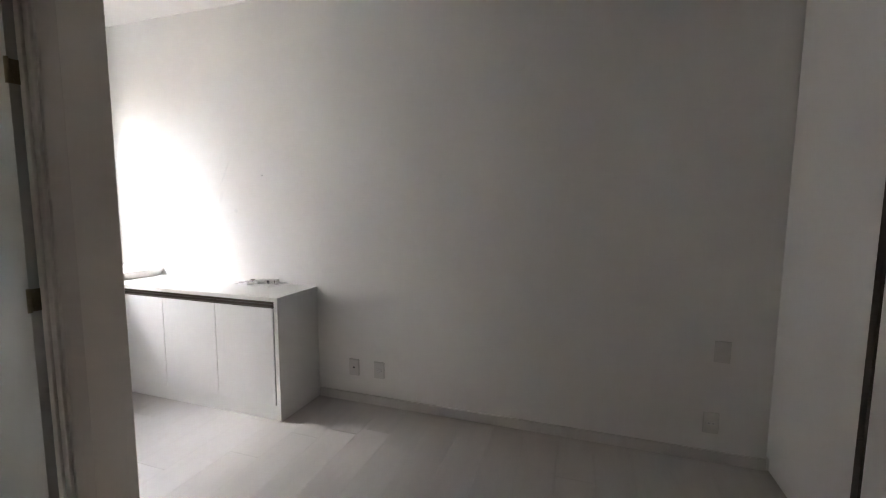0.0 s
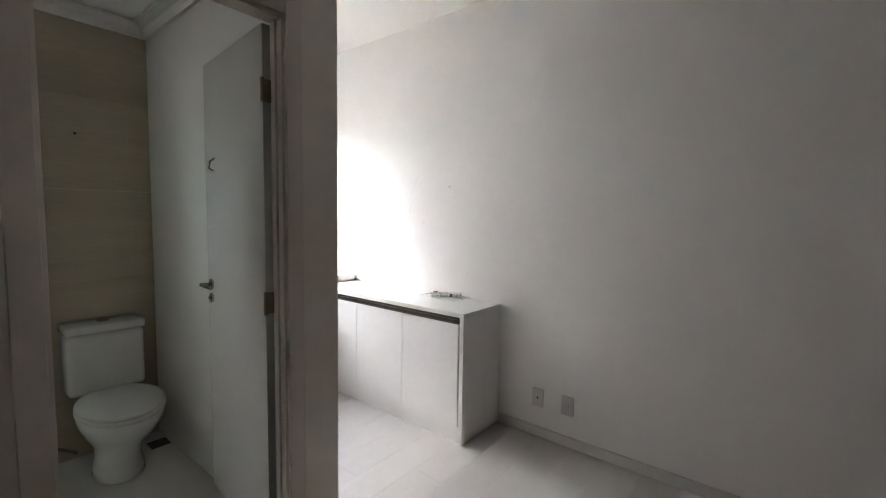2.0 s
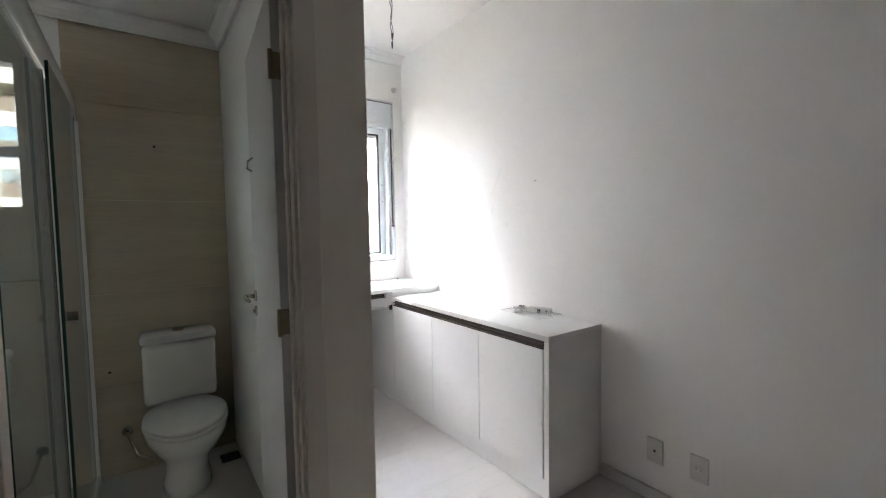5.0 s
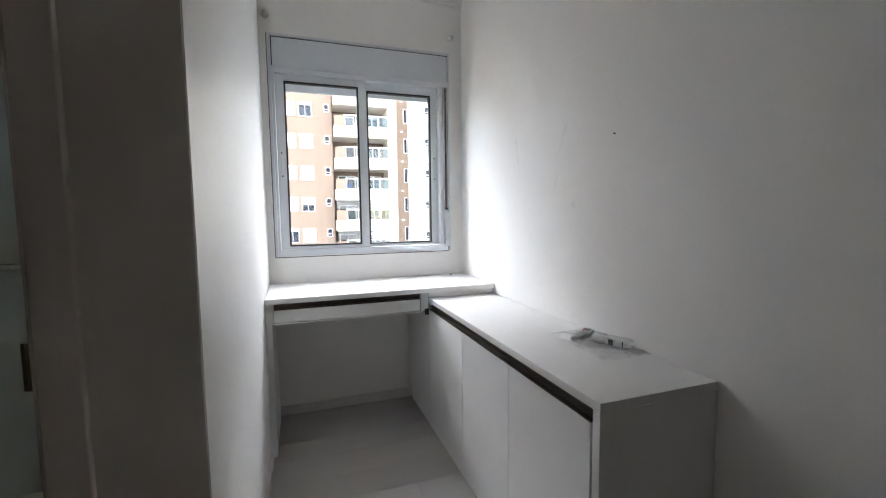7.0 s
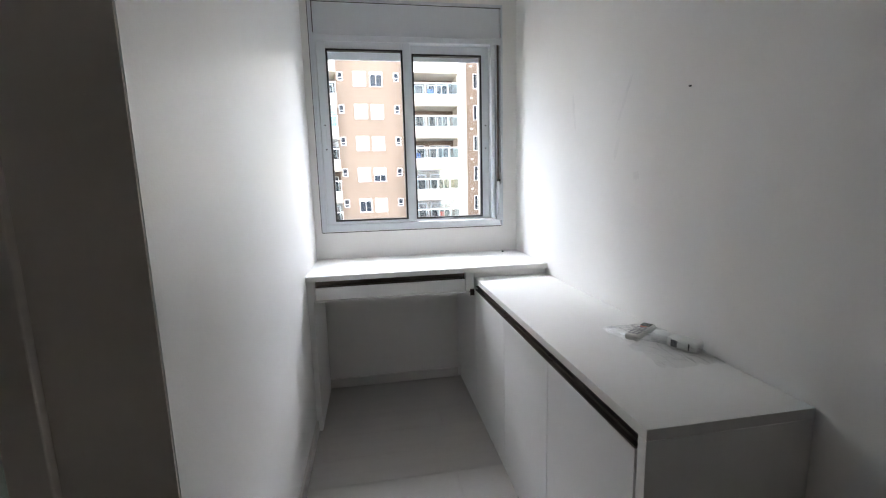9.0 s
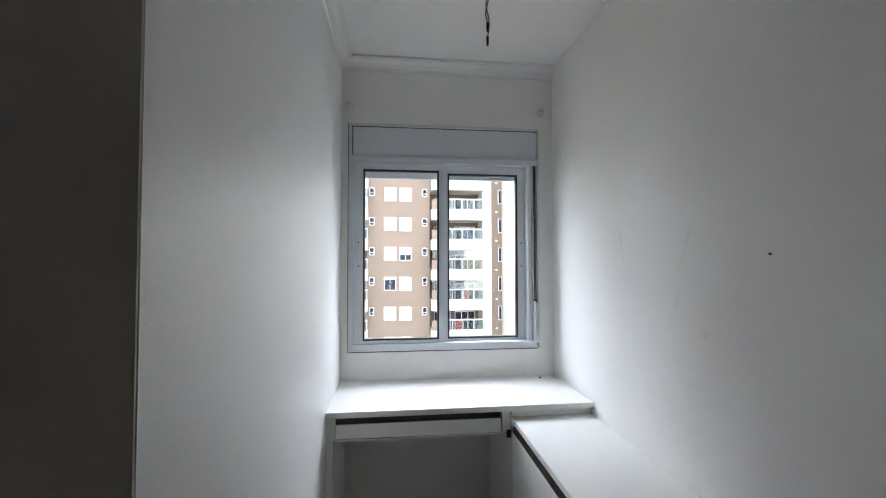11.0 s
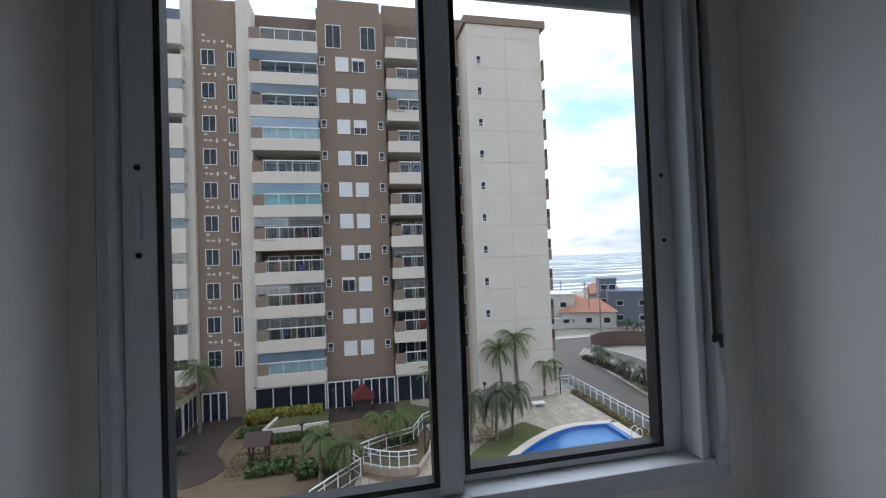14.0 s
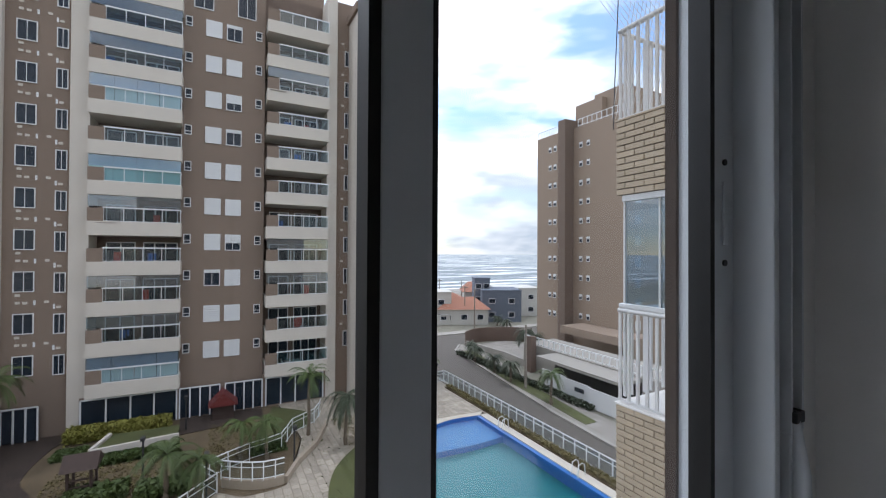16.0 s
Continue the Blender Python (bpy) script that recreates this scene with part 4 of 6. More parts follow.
# garden
structure("lawn_garden", sheet(bmesh.new(), [(-44.9, -40), (-44.9, 3.1), (-36, 3.9), (-31, 4.3), (-27.5, 3.3), (-24, 2.1), (-11.7, 2.8), (-0.3, 2.8), (-0.3, -40)], G - 0.5, G - 0.03), SOIL, "dry planted garden ground", "garden")
structure("lawn_patch", sheet(bmesh.new(), spline([(-38.5, 3.2), (-36, 5.6), (-33.4, 5.2), (-31.9, 3.4), (-29.6, 2.2), (-30.4, 0.8), (-34, 2.0), (-38.5, 3.2)], 6)[:-1], G - 0.4, G + 0.01), LAWN, "green lawn beside the curved fence", "lawn")
structure("lawn_patch_front", sheet(bmesh.new(), spline([(-36.6, -10.4), (-36.4, -8.8), (-35.3, -4.2), (-34.2, -3.8), (-34.3, -7.2), (-34.8, -9.9), (-36.6, -10.4)], 6)[:-1], G - 0.4, G + 0.0), LAWN, "green lawn with low plants", "lawn")
structure("pavement_playground", sheet(bmesh.new(), [(-39.3, -3.6), (-39.3, 2.4), (-36.3, 2.3), (-35.6, -3.4)], G - 0.4, G + 0.015), PAVING, "dark rubber playground ground", "playground")
structure("pavement_court", sheet(bmesh.new(), spline([(-39.3, -14.0), (-39.3, -9.8), (-36.8, -10.7), (-32.5, -10.9), (-29.5, -9.6), (-27.5, -11.4), (-30.5, -13.6), (-34.5, -14.6), (-39.3, -14.0)], 6)[:-1], G - 0.4, G + 0.012), PAVING, "brown paved court", "pavement")
structure("pavement_path", sheet(bmesh.new(), spline([(-33, 6.8), (-29.4, 5.3), (-27.2, 3.7), (-25.2, 2.7), (-24.9, 0.5), (-25.6, -1.2), (-18, -1.2), (-18, 3.4), (-24, 5.2), (-27, 7.2), (-30, 8.0), (-33, 6.8)], 6)[:-1], G - 0.4, G + 0.022), DECK, "pale stone path", "path")


# ---- far buildings ----
def shared(name, bm, mat):
    return as_mesh(name, bm, mat)


STOREY, FX = 2.942, -39.4
K = 10
LEVELS = [20.02 - STOREY * k for k in range(K)]
tower = thing("apartment_building", (-45, -2, G), "brown and beige apartment tower with stacked balconies", "building")
TOP = 25.2
part("wall", boxes((-56, FX, -14.15, -10.52, G - 0.4, TOP), (-56, FX, -3.72, 2.45, G - 0.4, TOP), (-56, FX, 8.64, 12.2, G - 0.4, TOP), (-56, FX, -32, -20.17, G - 0.4, TOP)), BROWN, tower, "brown rendered walls")
# back walls carry the recess shade in their darker brown
part("recess_wall", boxes((-56, -41.3, -20.17, -14.15, G - 0.4, TOP), (-56, -41.3, -10.0, -3.72, G - 0.4, TOP), (-56, -41.3, 2.45, 8.0, G - 0.4, TOP)), RECESS_SHADE, tower, "brown balcony back walls darkened as recess shade")
part("pier", boxes((-56, FX + 0.45, -10.52, -9.37, G - 0.4, TOP), bevel=0.02), BEIGE, tower, "beige rendered pier")
part("pier", boxes((-56, FX + 0.45, 7.72, 8.64, G - 0.4, TOP), bevel=0.02), BEIGE, tower, "beige rendered pier")
part("pier", boxes((-56, FX + 0.5, -15.0, -14.15, G + 3, TOP), bevel=0.02), BEIGE, tower, "beige rendered pier")
EXW = -36.4
part("end_block", boxes((-58, EXW, 9.83, 17.20, G - 1.5, 23.2), bevel=0.03), BEIGE, tower, "beige rendered end block")
part("end_parapet", boxes((-58, EXW + 0.15, 9.6, 17.7, 23.2, 23.9)), BROWN, tower, "brown parapet")
part("roof_room", boxes((-54, FX - 0.6, -3.6, 2.2, TOP, TOP + 1.3), (-54, -42, 2.6, 8.0, TOP, TOP + 2.4)), BROWN, tower)
bm = bmesh.new()
for k in range(0, 12):
    box(bm, EXW + 0.002, EXW + 0.012, 9.9, 17.15, 22.0 - k * STOREY, 22.03 - k * STOREY)
box(bm, EXW + 0.002, EXW + 0.012, 13.6, 13.63, G, 22.6)
part("render_joint", bm, JOINT, tower)

# window kinds, seen from +x, centred
def window_kind(w, h, kind):
    fr = boxes((-0.05, 0.06, -w / 2 - 0.06, -w / 2, -h / 2 - 0.06, h / 2 + 0.06), (-0.05, 0.06, w / 2, w / 2 + 0.06, -h / 2 - 0.06, h / 2 + 0.06), (-0.05, 0.06, -w / 2, w / 2, h / 2, h / 2 + 0.06), (-0.05, 0.06, -w / 2, w / 2, -h / 2 - 0.06, -h / 2))
    if kind not in ("closed", "small"):
        box(fr, -0.02, 0.05, -0.018, 0.018, -h / 2, h / 2)
    if kind == "small":
        box(fr, -0.02, 0.055, -w / 2, w / 2, -h * 0.22, -h * 0.14)
    frame_me = shared("window_frame", fr, WHITE_ALU)
    pane_me = shared("pane", boxes((0.005, 0.012, -w / 2, w / 2, -h / 2, h / 2)), BLUE_GLASS)
    drop = {"closed": -h / 2, "half": -h * 0.05, "open": h * 0.32, "small": None, "plain": None}[kind]
    shut_me = None
    if drop is not None:
        sb = bmesh.new()
        z = h / 2
        while z > drop + 0.01:
            z0 = max(z - 0.155, drop)
            box(sb, 0.02, 0.045, -w / 2 + 0.005, w / 2 - 0.005, z0 + 0.008, z)
            z = z0
        shut_me = shared("roller_shutter", sb, SHUTTER)
    return frame_me, pane_me, shut_me


def put_window(kind, y, z, parent, x=FX):
    fr, pane, shut = kind
    w = piece("window", fr, parent, (x + 0.02, y, z))
    for nm, me in (("pane", pane), ("roller_shutter", shut)):
        if me:
            ob = new(nm, me)
            ob.parent = w


CLOSED, HALF, OPENED = (window_kind(1.06, 1.22, k) for k in ("closed", "half", "open"))
SMALL = window_kind(0.38, 0.66, "small")
PLAIN_W = window_kind(1.0, 1.32, "plain")
PLAIN_N = window_kind(0.55, 1.32, "plain")
rnd = random.Random(11)
for k, z in enumerate(LEVELS):
    put_window({7: OPENED}.get(k, CLOSED), -1.46, z - 0.02, tower)
    put_window({0: OPENED, 2: HALF, 3: OPENED, 6: HALF}.get(k, CLOSED), 0.05, z - 0.04, tower)
    put_window(SMALL, -3.25, z + 0.22, tower)
    put_window(SMALL, 1.95, z + 0.18, tower)
    put_window(PLAIN_W, -12.98, z - 0.05, tower)
    put_window(PLAIN_N, -11.05, z - 0.15, tower)
    put_window(PLAIN_N, 9.75, z - 0.1, tower)
    put_window({5: HALF, 4: HALF}.get(k, CLOSED), -21.75, z - 0.1, tower)
    put_window({3: HALF}.get(k, CLOSED), -24.2, z - 0.1, tower)
    if k < 9:
        put_window(SMALL, 10.95, 19.84 - STOREY * k, tower, EXW)
put_window(window_kind(1.3, 2.1, "plain"), 1.0, 22.6, tower)
put_window(window_kind(1.3, 2.1, "plain"), -2.2, 22.6, tower)
vent_me = shared("wall_vent", boxes((0, 0.05, -0.13, 0.13, -0.09, 0.09), bevel=0.01), BEIGE)
tall_me = shared("wall_vent", boxes((0, 0.05, -0.06, 0.06, -0.17, 0.17), bevel=0.01), WHITE_ALU)
for k, z in enumerate(LEVELS):
    for y, dz in ((-13.3, 1.42), (-12.9, 1.40), (-13.3, 1.95), (-11.75, 1.45), (-11.1, 1.05)):
        piece("wall_vent", vent_me, tower, (FX, y, z + dz))
    for y, dz in ((-12.4, 1.40), (-11.35, 1.10)):
        piece("wall_vent", tall_me, tower, (FX, y, z + dz))
    for y in (9.25, 10.2):
        piece("wall_vent", vent_me, tower, (FX, y, z + 1.3))


def balcony_set(y0, y1, front, panel=True):
    """Meshes of one balcony of a stack: slab with parapet, rail, glass, side screen, glazed back."""
    slab = boxes((-41.3, front, y0, y1, -2.60, -2.42), (front - 0.14, front, y0, y1, -2.42, -1.58), (-41.3, front - 0.14, y0, y0 + 0.14, -2.42, -1.58), (-41.3, front - 0.14, y1 - 0.14, y1, -2.42, -1.58))
    side = boxes((front - 0.13, front - 0.005, y0 + 0.02, y0 + 0.95, -1.58, -0.62))
    rail = bmesh.new()
    box(rail, front - 0.11, front - 0.03, y0 + 0.9, y1, -0.62, -0.52)
    box(rail, front - 0.10, front - 0.05, y0 + 0.9, y1, -1.57, -1.53)
    n = 4
    for i in range(n + 1):
        y = y0 + 0.93 + (y1 - 0.06 - y0 - 0.93) * i / n
        box(rail, front - 0.10, front - 0.05, y, y + 0.05, -1.57, -0.62)
    box(rail, -41.2, front - 0.10, y1 - 0.09, y1 - 0.04, -0.62, -0.54)
    glass = boxes((front - 0.082, front - 0.07, y0 + 0.95, y1 - 0.05, -1.52, -0.62))
    back = bmesh.new()
    w = (y1 - y0)
    for a, b in ((0.10, 0.42), (0.52, 0.92)):
        box(back, -41.3, -41.24, y0 + w * a, y0 + w * b, -2.40, -0.15)
    backf = bmesh.new()
    for a in (0.10, 0.26, 0.42, 0.52, 0.65, 0.78, 0.92):
        box(backf, -41.26, -41.20, y0 + w * a - 0.04, y0 + w * a + 0.04, -2.40, -0.10)
    box(backf, -41.26, -41.20, y0 + w * 0.10, y0 + w * 0.42, -0.16, -0.08)
    box(backf, -41.26, -41.20, y0 + w * 0.52, y0 + w * 0.92, -0.16, -0.08)
    curtain = boxes((front - 0.06, front - 0.045, y0 + 0.05, y1 - 0.03, -0.50, 0.30))
    blind = bmesh.new()
    for i in range(4):
        a = y0 + 0.10 + (y1 - y0 - 0.2) * i / 4
        box(blind, front - 0.16, front - 0.13, a + 0.02, a + (y1 - y0 - 0.2) / 4 - 0.02, -1.50, 0.30)
    return {n_: shared(n_, b, m) for n_, b, m in (("slab", slab, BEIGE), ("side_screen", side, BROWN), ("railing", rail, WHITE_ALU), ("railing_glass", glass, RAIL_GLASS), ("sliding_door", back, BLUE_GLASS), ("door_frame", backf, WHITE_ALU), ("glass_curtain", curtain, CURTAIN_GLASS), ("blind", blind, BLIND), ("end_block", boxes((front - 0.5, front + 0.004, y1 - 1.30, y1 + 0.004, -2.60, -0.55)), BEIGE), ("tinted_glazing", blind_copy(y0, y1, front), TEAL))}


def blind_copy(y0, y1, front):
    bm = bmesh.new()
    for i in range(4):
        a = y0 + 0.05 + (y1 - y0 - 0.1) * i / 4
        box(bm, front - 0.20, front - 0.17, a + 0.015, a + (y1 - y0 - 0.1) / 4 - 0.015, -1.55, 0.30)
    return bm


def balcony(meshes, z, extra=()):
    b = piece("balcony", meshes["slab"], tower, (0, 0, z))
    b.location = Vector((0, 0, z)) - origin(tower)
    for nm in ("side_screen", "railing", "railing_glass", "sliding_door", "door_frame", *extra):
        ob = new(nm, meshes[nm])
        ob.parent = b
        if "glass" in nm:
            ob.visible_shadow = False
    return b


clutter = [shared("balcony_chair", boxes((0, 0.5, 0, 0.06, 0, 0.8), (0, 0.5, 0.06, 0.5, 0.38, 0.44), (0, 0.06, 0.44, 0.5, 0, 0.4), (0.44, 0.5, 0.44, 0.5, 0, 0.4)), WHITE_CHAIR),
           shared("balcony_table", boxes((0, 0.8, 0, 1.3, 0.70, 0.76), (0.3, 0.5, 0.5, 0.8, 0, 0.7)), FURNITURE),
           shared("hanging_cloth", boxes((0, 0.05, 0, 0.32, 0.3, 0.95), (0, 0.05, 0.40, 0.55, 0.45, 0.95)), CLOTH_BLUE),
           shared("hanging_towel", boxes((0, 0.05, 0, 0.45, 0.3, 1.05)), CLOTH_RED)]
stack1 = balcony_set(-9.35, -3.60, -38.2)
stack2 = balcony_set(2.55, 7.75, -38.2)
stack0 = balcony_set(-20.15, -14.60, -38.0)
for k in range(-1, K):
    z = 20.02 - STOREY * k
    ex1 = {0: ("glass_curtain",), 1: ("glass_curtain",), 2: ("blind", "glass_curtain"), 4: ("tinted_glazing", "glass_curtain"), 9: ("blind", "glass_curtain"), 8: ("glass_curtain",), 5: ("glass_curtain",), 7: ("glass_curtain",)}.get(k, ())
    b1 = balcony(stack1, z, ex1)
    b2 = balcony(stack2, z, {1: ("glass_curtain",), 7: ("glass_curtain",), 6: ("glass_curtain",)}.get(k, ()))
    b0 = balcony(stack0, z, ("glass_curtain", "end_block") if k not in (0, 2) else ("end_block",))
    for b, y0, y1 in ((b1, -9.3, -3.9), (b2, 2.7, 7.3), (b0, -19.5, -15.9)):
        for _ in range(4):
            me = clutter[rnd.choice((0, 0, 0, 1, 1, 0, 1, 2, 3))]
            ob = new(me.name.split(".")[0], me)
            ob.parent = b
            ob.location = (-39.6 + rnd.uniform(-0.7, 0.7), rnd.uniform(y0, y1 - 1.3), -2.42 + (0.5 if "hanging" in me.name else 0))
# ground floor glazing of the tower
for y0, y1, n in ((-9.7, -3.8, 4), (-3.6, -0.8, 4), (-0.4, 2.4, 4), (2.7, 7.5, 4), (-13.9, -12.0, 3)):
    gp = part("shop_window", boxes((FX + 0.46, FX + 0.50, y0, y1, G + 0.1, G + 2.35)), BLUE_GLASS, tower, "dark ground-floor glazing")
    for i in range(n + 1):
        y = y0 + (y1 - y0) * i / n
        part("mullion", boxes((FX + 0.50, FX + 0.58, y - 0.05, y + 0.05, G + 0.05, G + 2.4)), WHITE_ALU, gp)
    part("mullion", boxes((FX + 0.50, FX + 0.58, y0, y1, G + 2.35, G + 2.45)), WHITE_ALU, gp)
part("ground_wall", boxes((-41.3, FX + 0.46, -9.8, -3.72, G - 0.4, G + 2.6), (-41.3, FX + 0.46, 2.45, 7.72, G - 0.4, G + 2.6), (FX, FX + 0.46, -3.72, 2.45, G - 0.4, G + 0.1)), BROWN, tower)
# balcony ends seen past the beige block
side_me = shared("end_balcony", boxes((-44, -37.2, 17.2, 17.9, -0.55, 0.55), (-44, -37.2, 17.8, 17.9, 0.6, 1.5), bevel=0.02), BROWN)
for k in range(11):
    piece("end_balcony", side_me, tower, (0, 0, 19.2 - STOREY * k)).location = Vector((0, 0, 19.2 - STOREY * k)) - origin(tower)

# low building with a red roof on the left of the garden
low = thing("low_annexe", (-36, -18, G), "low beige annexe with a weathered red roof", "building")
EAVES = [(-39.3, -32.4), (-39.3, -14.0), (-36.2, -14.1), (-31.2, -14.6), (-30.6, -17.8), (-29.8, -32.4)]
# brown wall and tan fascia hold the shade of the eaves in their colour
part("wall", sheet(bmesh.new(), [(-39.3, -32), (-39.3, -14.4), (-36.3, -14.5), (-32.0, -15.1), (-31.5, -18.0), (-30.7, -32)], G - 0.4, G + 2.6), WALL_BROWN, low)
part("fascia", sheet(bmesh.new(), EAVES, G + 2.6, G + 3.2), TERRACE, low, "fascia in shaded tan")
part("roof", sheet(bmesh.new(), EAVES, G + 3.2, G + 3.42), ROOF_DULL, low, "weathered red roof")
for a, b_, n_ in ((Vector((-39.0, -14.42)), Vector((-36.4, -14.50)), 3), (Vector((-36.1, -14.52)), Vector((-32.2, -15.06)), 4), (Vector((-31.95, -15.4)), Vector((-31.55, -17.8)), 3)):
    w_ = (b_ - a).normalized()
    o_ = Vector((-w_.y, w_.x)) * 0.05
    gz = part("glazing", sheet(bmesh.new(), [tuple(a - o_), tuple(b_ - o_), tuple(b_ + o_), tuple(a + o_)], G + 0.15, G + 2.35), BLUE_GLASS, low)
    for i in range(n_ + 1):
        p0 = a.lerp(b_, i / n_)
        part("mullion", boxes((p0.x - 0.06, p0.x + 0.06, p0.y - 0.06, p0.y + 0.06, G, G + 2.45)), WHITE_ALU, gz)

# tan tower across the street
tan = thing("tan_tower", (-45, 50, S), "tan apartment tower across the street", "building")
RB = 44.4
part("wall", boxes((-52.9, -47.2, RB, RB + 14, S, 19.9), bevel=0.03), TAN, tan)
part("wall", boxes((-47.2, -36.9, RB + 1.6, RB + 14, S, 20.4), bevel=0.03), TAN, tan)
# side face of the left block, its shade painted as darker tan
part("stair_core", boxes((-48.1, -46.6, RB - 0.1, RB + 6, S, 21.6), bevel=0.03), TAN_SHADED, tan, "side face of the block in shaded tan")
part("roof_room", boxes((-47.6, -42.5, RB + 3.0, RB + 12, 20.4, 24.2), (-44.8, -39.5, RB + 4.0, RB + 12, 20.4, 25.2)), TAN, tan)
bm = bmesh.new()
for i in range(12):
    box(bm, -52.8 + i * 0.38, -52.75 + i * 0.38, RB + 0.02, RB + 0.07, 19.9, 20.9)
box(bm, -52.85, -48.2, RB + 0.02, RB + 0.08, 20.85, 20.92)
part("roof_rail", bm, WHITE_ALU, tan)
bm = bmesh.new()
for i in range(11):
    box(bm, -45.8 + i * 0.88, -45.7 + i * 0.88, RB + 1.62, RB + 1.68, 20.4, 21.5)
box(bm, -45.8, -37, RB + 1.62, RB + 1.70, 21.45, 21.55)
box(bm, -45.8, -37, RB + 1.63, RB + 1.66, 20.5, 20.6)
part("roof_rail", bm, WHITE_ALU, tan)
tw_fr = shared("window_frame", boxes((-0.30, 0.30, -0.06, 0.02, -0.42, 0.42)), WHITE_ALU)
tw_pane = shared("pane", boxes((-0.23, 0.23, -0.08, -0.062, -0.34, 0.10)), BLUE_GLASS)
tw_flap = shared("tilted_sash", boxes((-0.20, 0.20, -0.20, -0.16, 0.02, 0.10)), WHITE_ALU)
tan_sh = shared("window", boxes((-0.02, 0.05, -0.55, 0.55, -0.62, 0.62), bevel=0.01), SHUTTER)
for k in range(11):
    z = 17.6 - k * 2.8
    for x, y in ((-49.9, RB), (-48.8, RB), (-45.1, RB + 1.6), (-43.7, RB + 1.6)):
        if z > S + 5:
            w = piece("window", tw_fr, tan, (x, y, z))
            new("pane", tw_pane).parent = w
            if (k + int(x)) % 2:
                new("tilted_sash", tw_flap).parent = w
    if z > S + 4:
        piece("window", tan_sh, tan, (-36.9, RB + 3.4, z - 0.3))
part("podium_slab", boxes((-44.5, -33, RB - 3, RB + 1.4, S + 3.7, S + 4.7)), TAN, tan)
part("terrace", boxes((-43.5, -24, 34.2, RB - 5, S, S + 3.2)), KERB, tan, "pale terrace wall")
bm = bmesh.new()
for i in range(22):
    box(bm, -43.4 + i * 0.9, -43.3 + i * 0.9, 34.25, 34.33, S + 3.2, S + 4.2)
box(bm, -43.4, -24, 34.24, 34.34, S + 4.15, S + 4.25)
box(bm, -43.4, -24, 34.26, 34.31, S + 3.35, S + 3.42)
part("terrace_rail", bm, WHITE_ALU, tan)
part("canopy", boxes((-37.5, -26, 31.2, 34.2, S + 2.75, S + 3.05)), KERB, tan, "white carport canopy")
# near-black sheet paints the deep shade under the canopy
part("carport_back", boxes((-37.5, -26, 34.0, 34.18, S + 0.1, S + 2.7)), DARK, tan)
part("column", boxes((-41.6, -40.8, 33.2, 34.0, S, S + 4.4)), WALL_BROWN, tan)
gate = thing("sliding_gate", (-30, 30.6, S), "white metal sliding gate of the tan tower", "gate")
for x0, x1 in ((-36.2, -32.6), (-32.5, -29.0), (-28.9, -25.2)):
    g_ = part("gate_panel", boxes((x0, x1, 30.9 - (x0 + 36) * 0.09, 30.98 - (x0 + 36) * 0.09, S + 0.15, S + 2.0), bevel=0.02), FENCE_WHITE, gate)
part("sign", boxes((-30.6, -29.4, 30.22, 30.26, S + 1.2, S + 1.6)), BLUE_GLASS, gate, "small dark sign")
# parking behind a curved brown wall
pw = spline([(-57.1, 33.5), (-59.0, 37.0), (-57.8, 42.0), (-54.9, 45.0)], 6)
band("wall_parking", pw, [(x - 0.25, y + 0.05) for x, y in pw], S, S + 2.3, WALL_BROWN, "curved brown garden wall", "wall")
pw2 = [(-57.1, 33.5), (-48.0, 34.5), (-43.5, 34.2)]
band("wall_parking_front", pw2, [(x, y + 0.25) for x, y in pw2], S, S + 0.9, KERB, "low pale parking wall", "wall")
structure("pavement_parking", sheet(bmesh.new(), [(-57, 33.8), (-43.6, 34.6), (-43.6, 44.2), (-54.6, 44.4), (-57.6, 41)], S + 0.02, S + 0.1), SIDEWALK, "grey parking lot", "parking")
bm = bmesh.new()
for i in range(7):
    box(bm, -55 + i * 1.7, -54.9 + i * 1.7, 37.5, 42.5, S + 0.1, S + 0.115)
tagged(lone("parking_lines", bm, KERB, "pale painted parking lines", "road marking"), kind="structure")
# street poles
for x, y, h in ((-36.0, 28.5, 7.0), (-68, 42, 8.0), (-75, 44, 8.0), (-90, 52, 8), (-98, 50, 8)):
    bm = tube(bmesh.new(), [(x, y, S + 0.1), (x, y, S + h)], 0.16, 0.1)
    box(bm, x - 0.05, x + 0.05, y - 0.8, y + 0.8, S + h - 0.5, S + h - 0.38)
    lone("utility_pole", bm, POST, "grey concrete utility pole by the street", "pole", "utility poles")


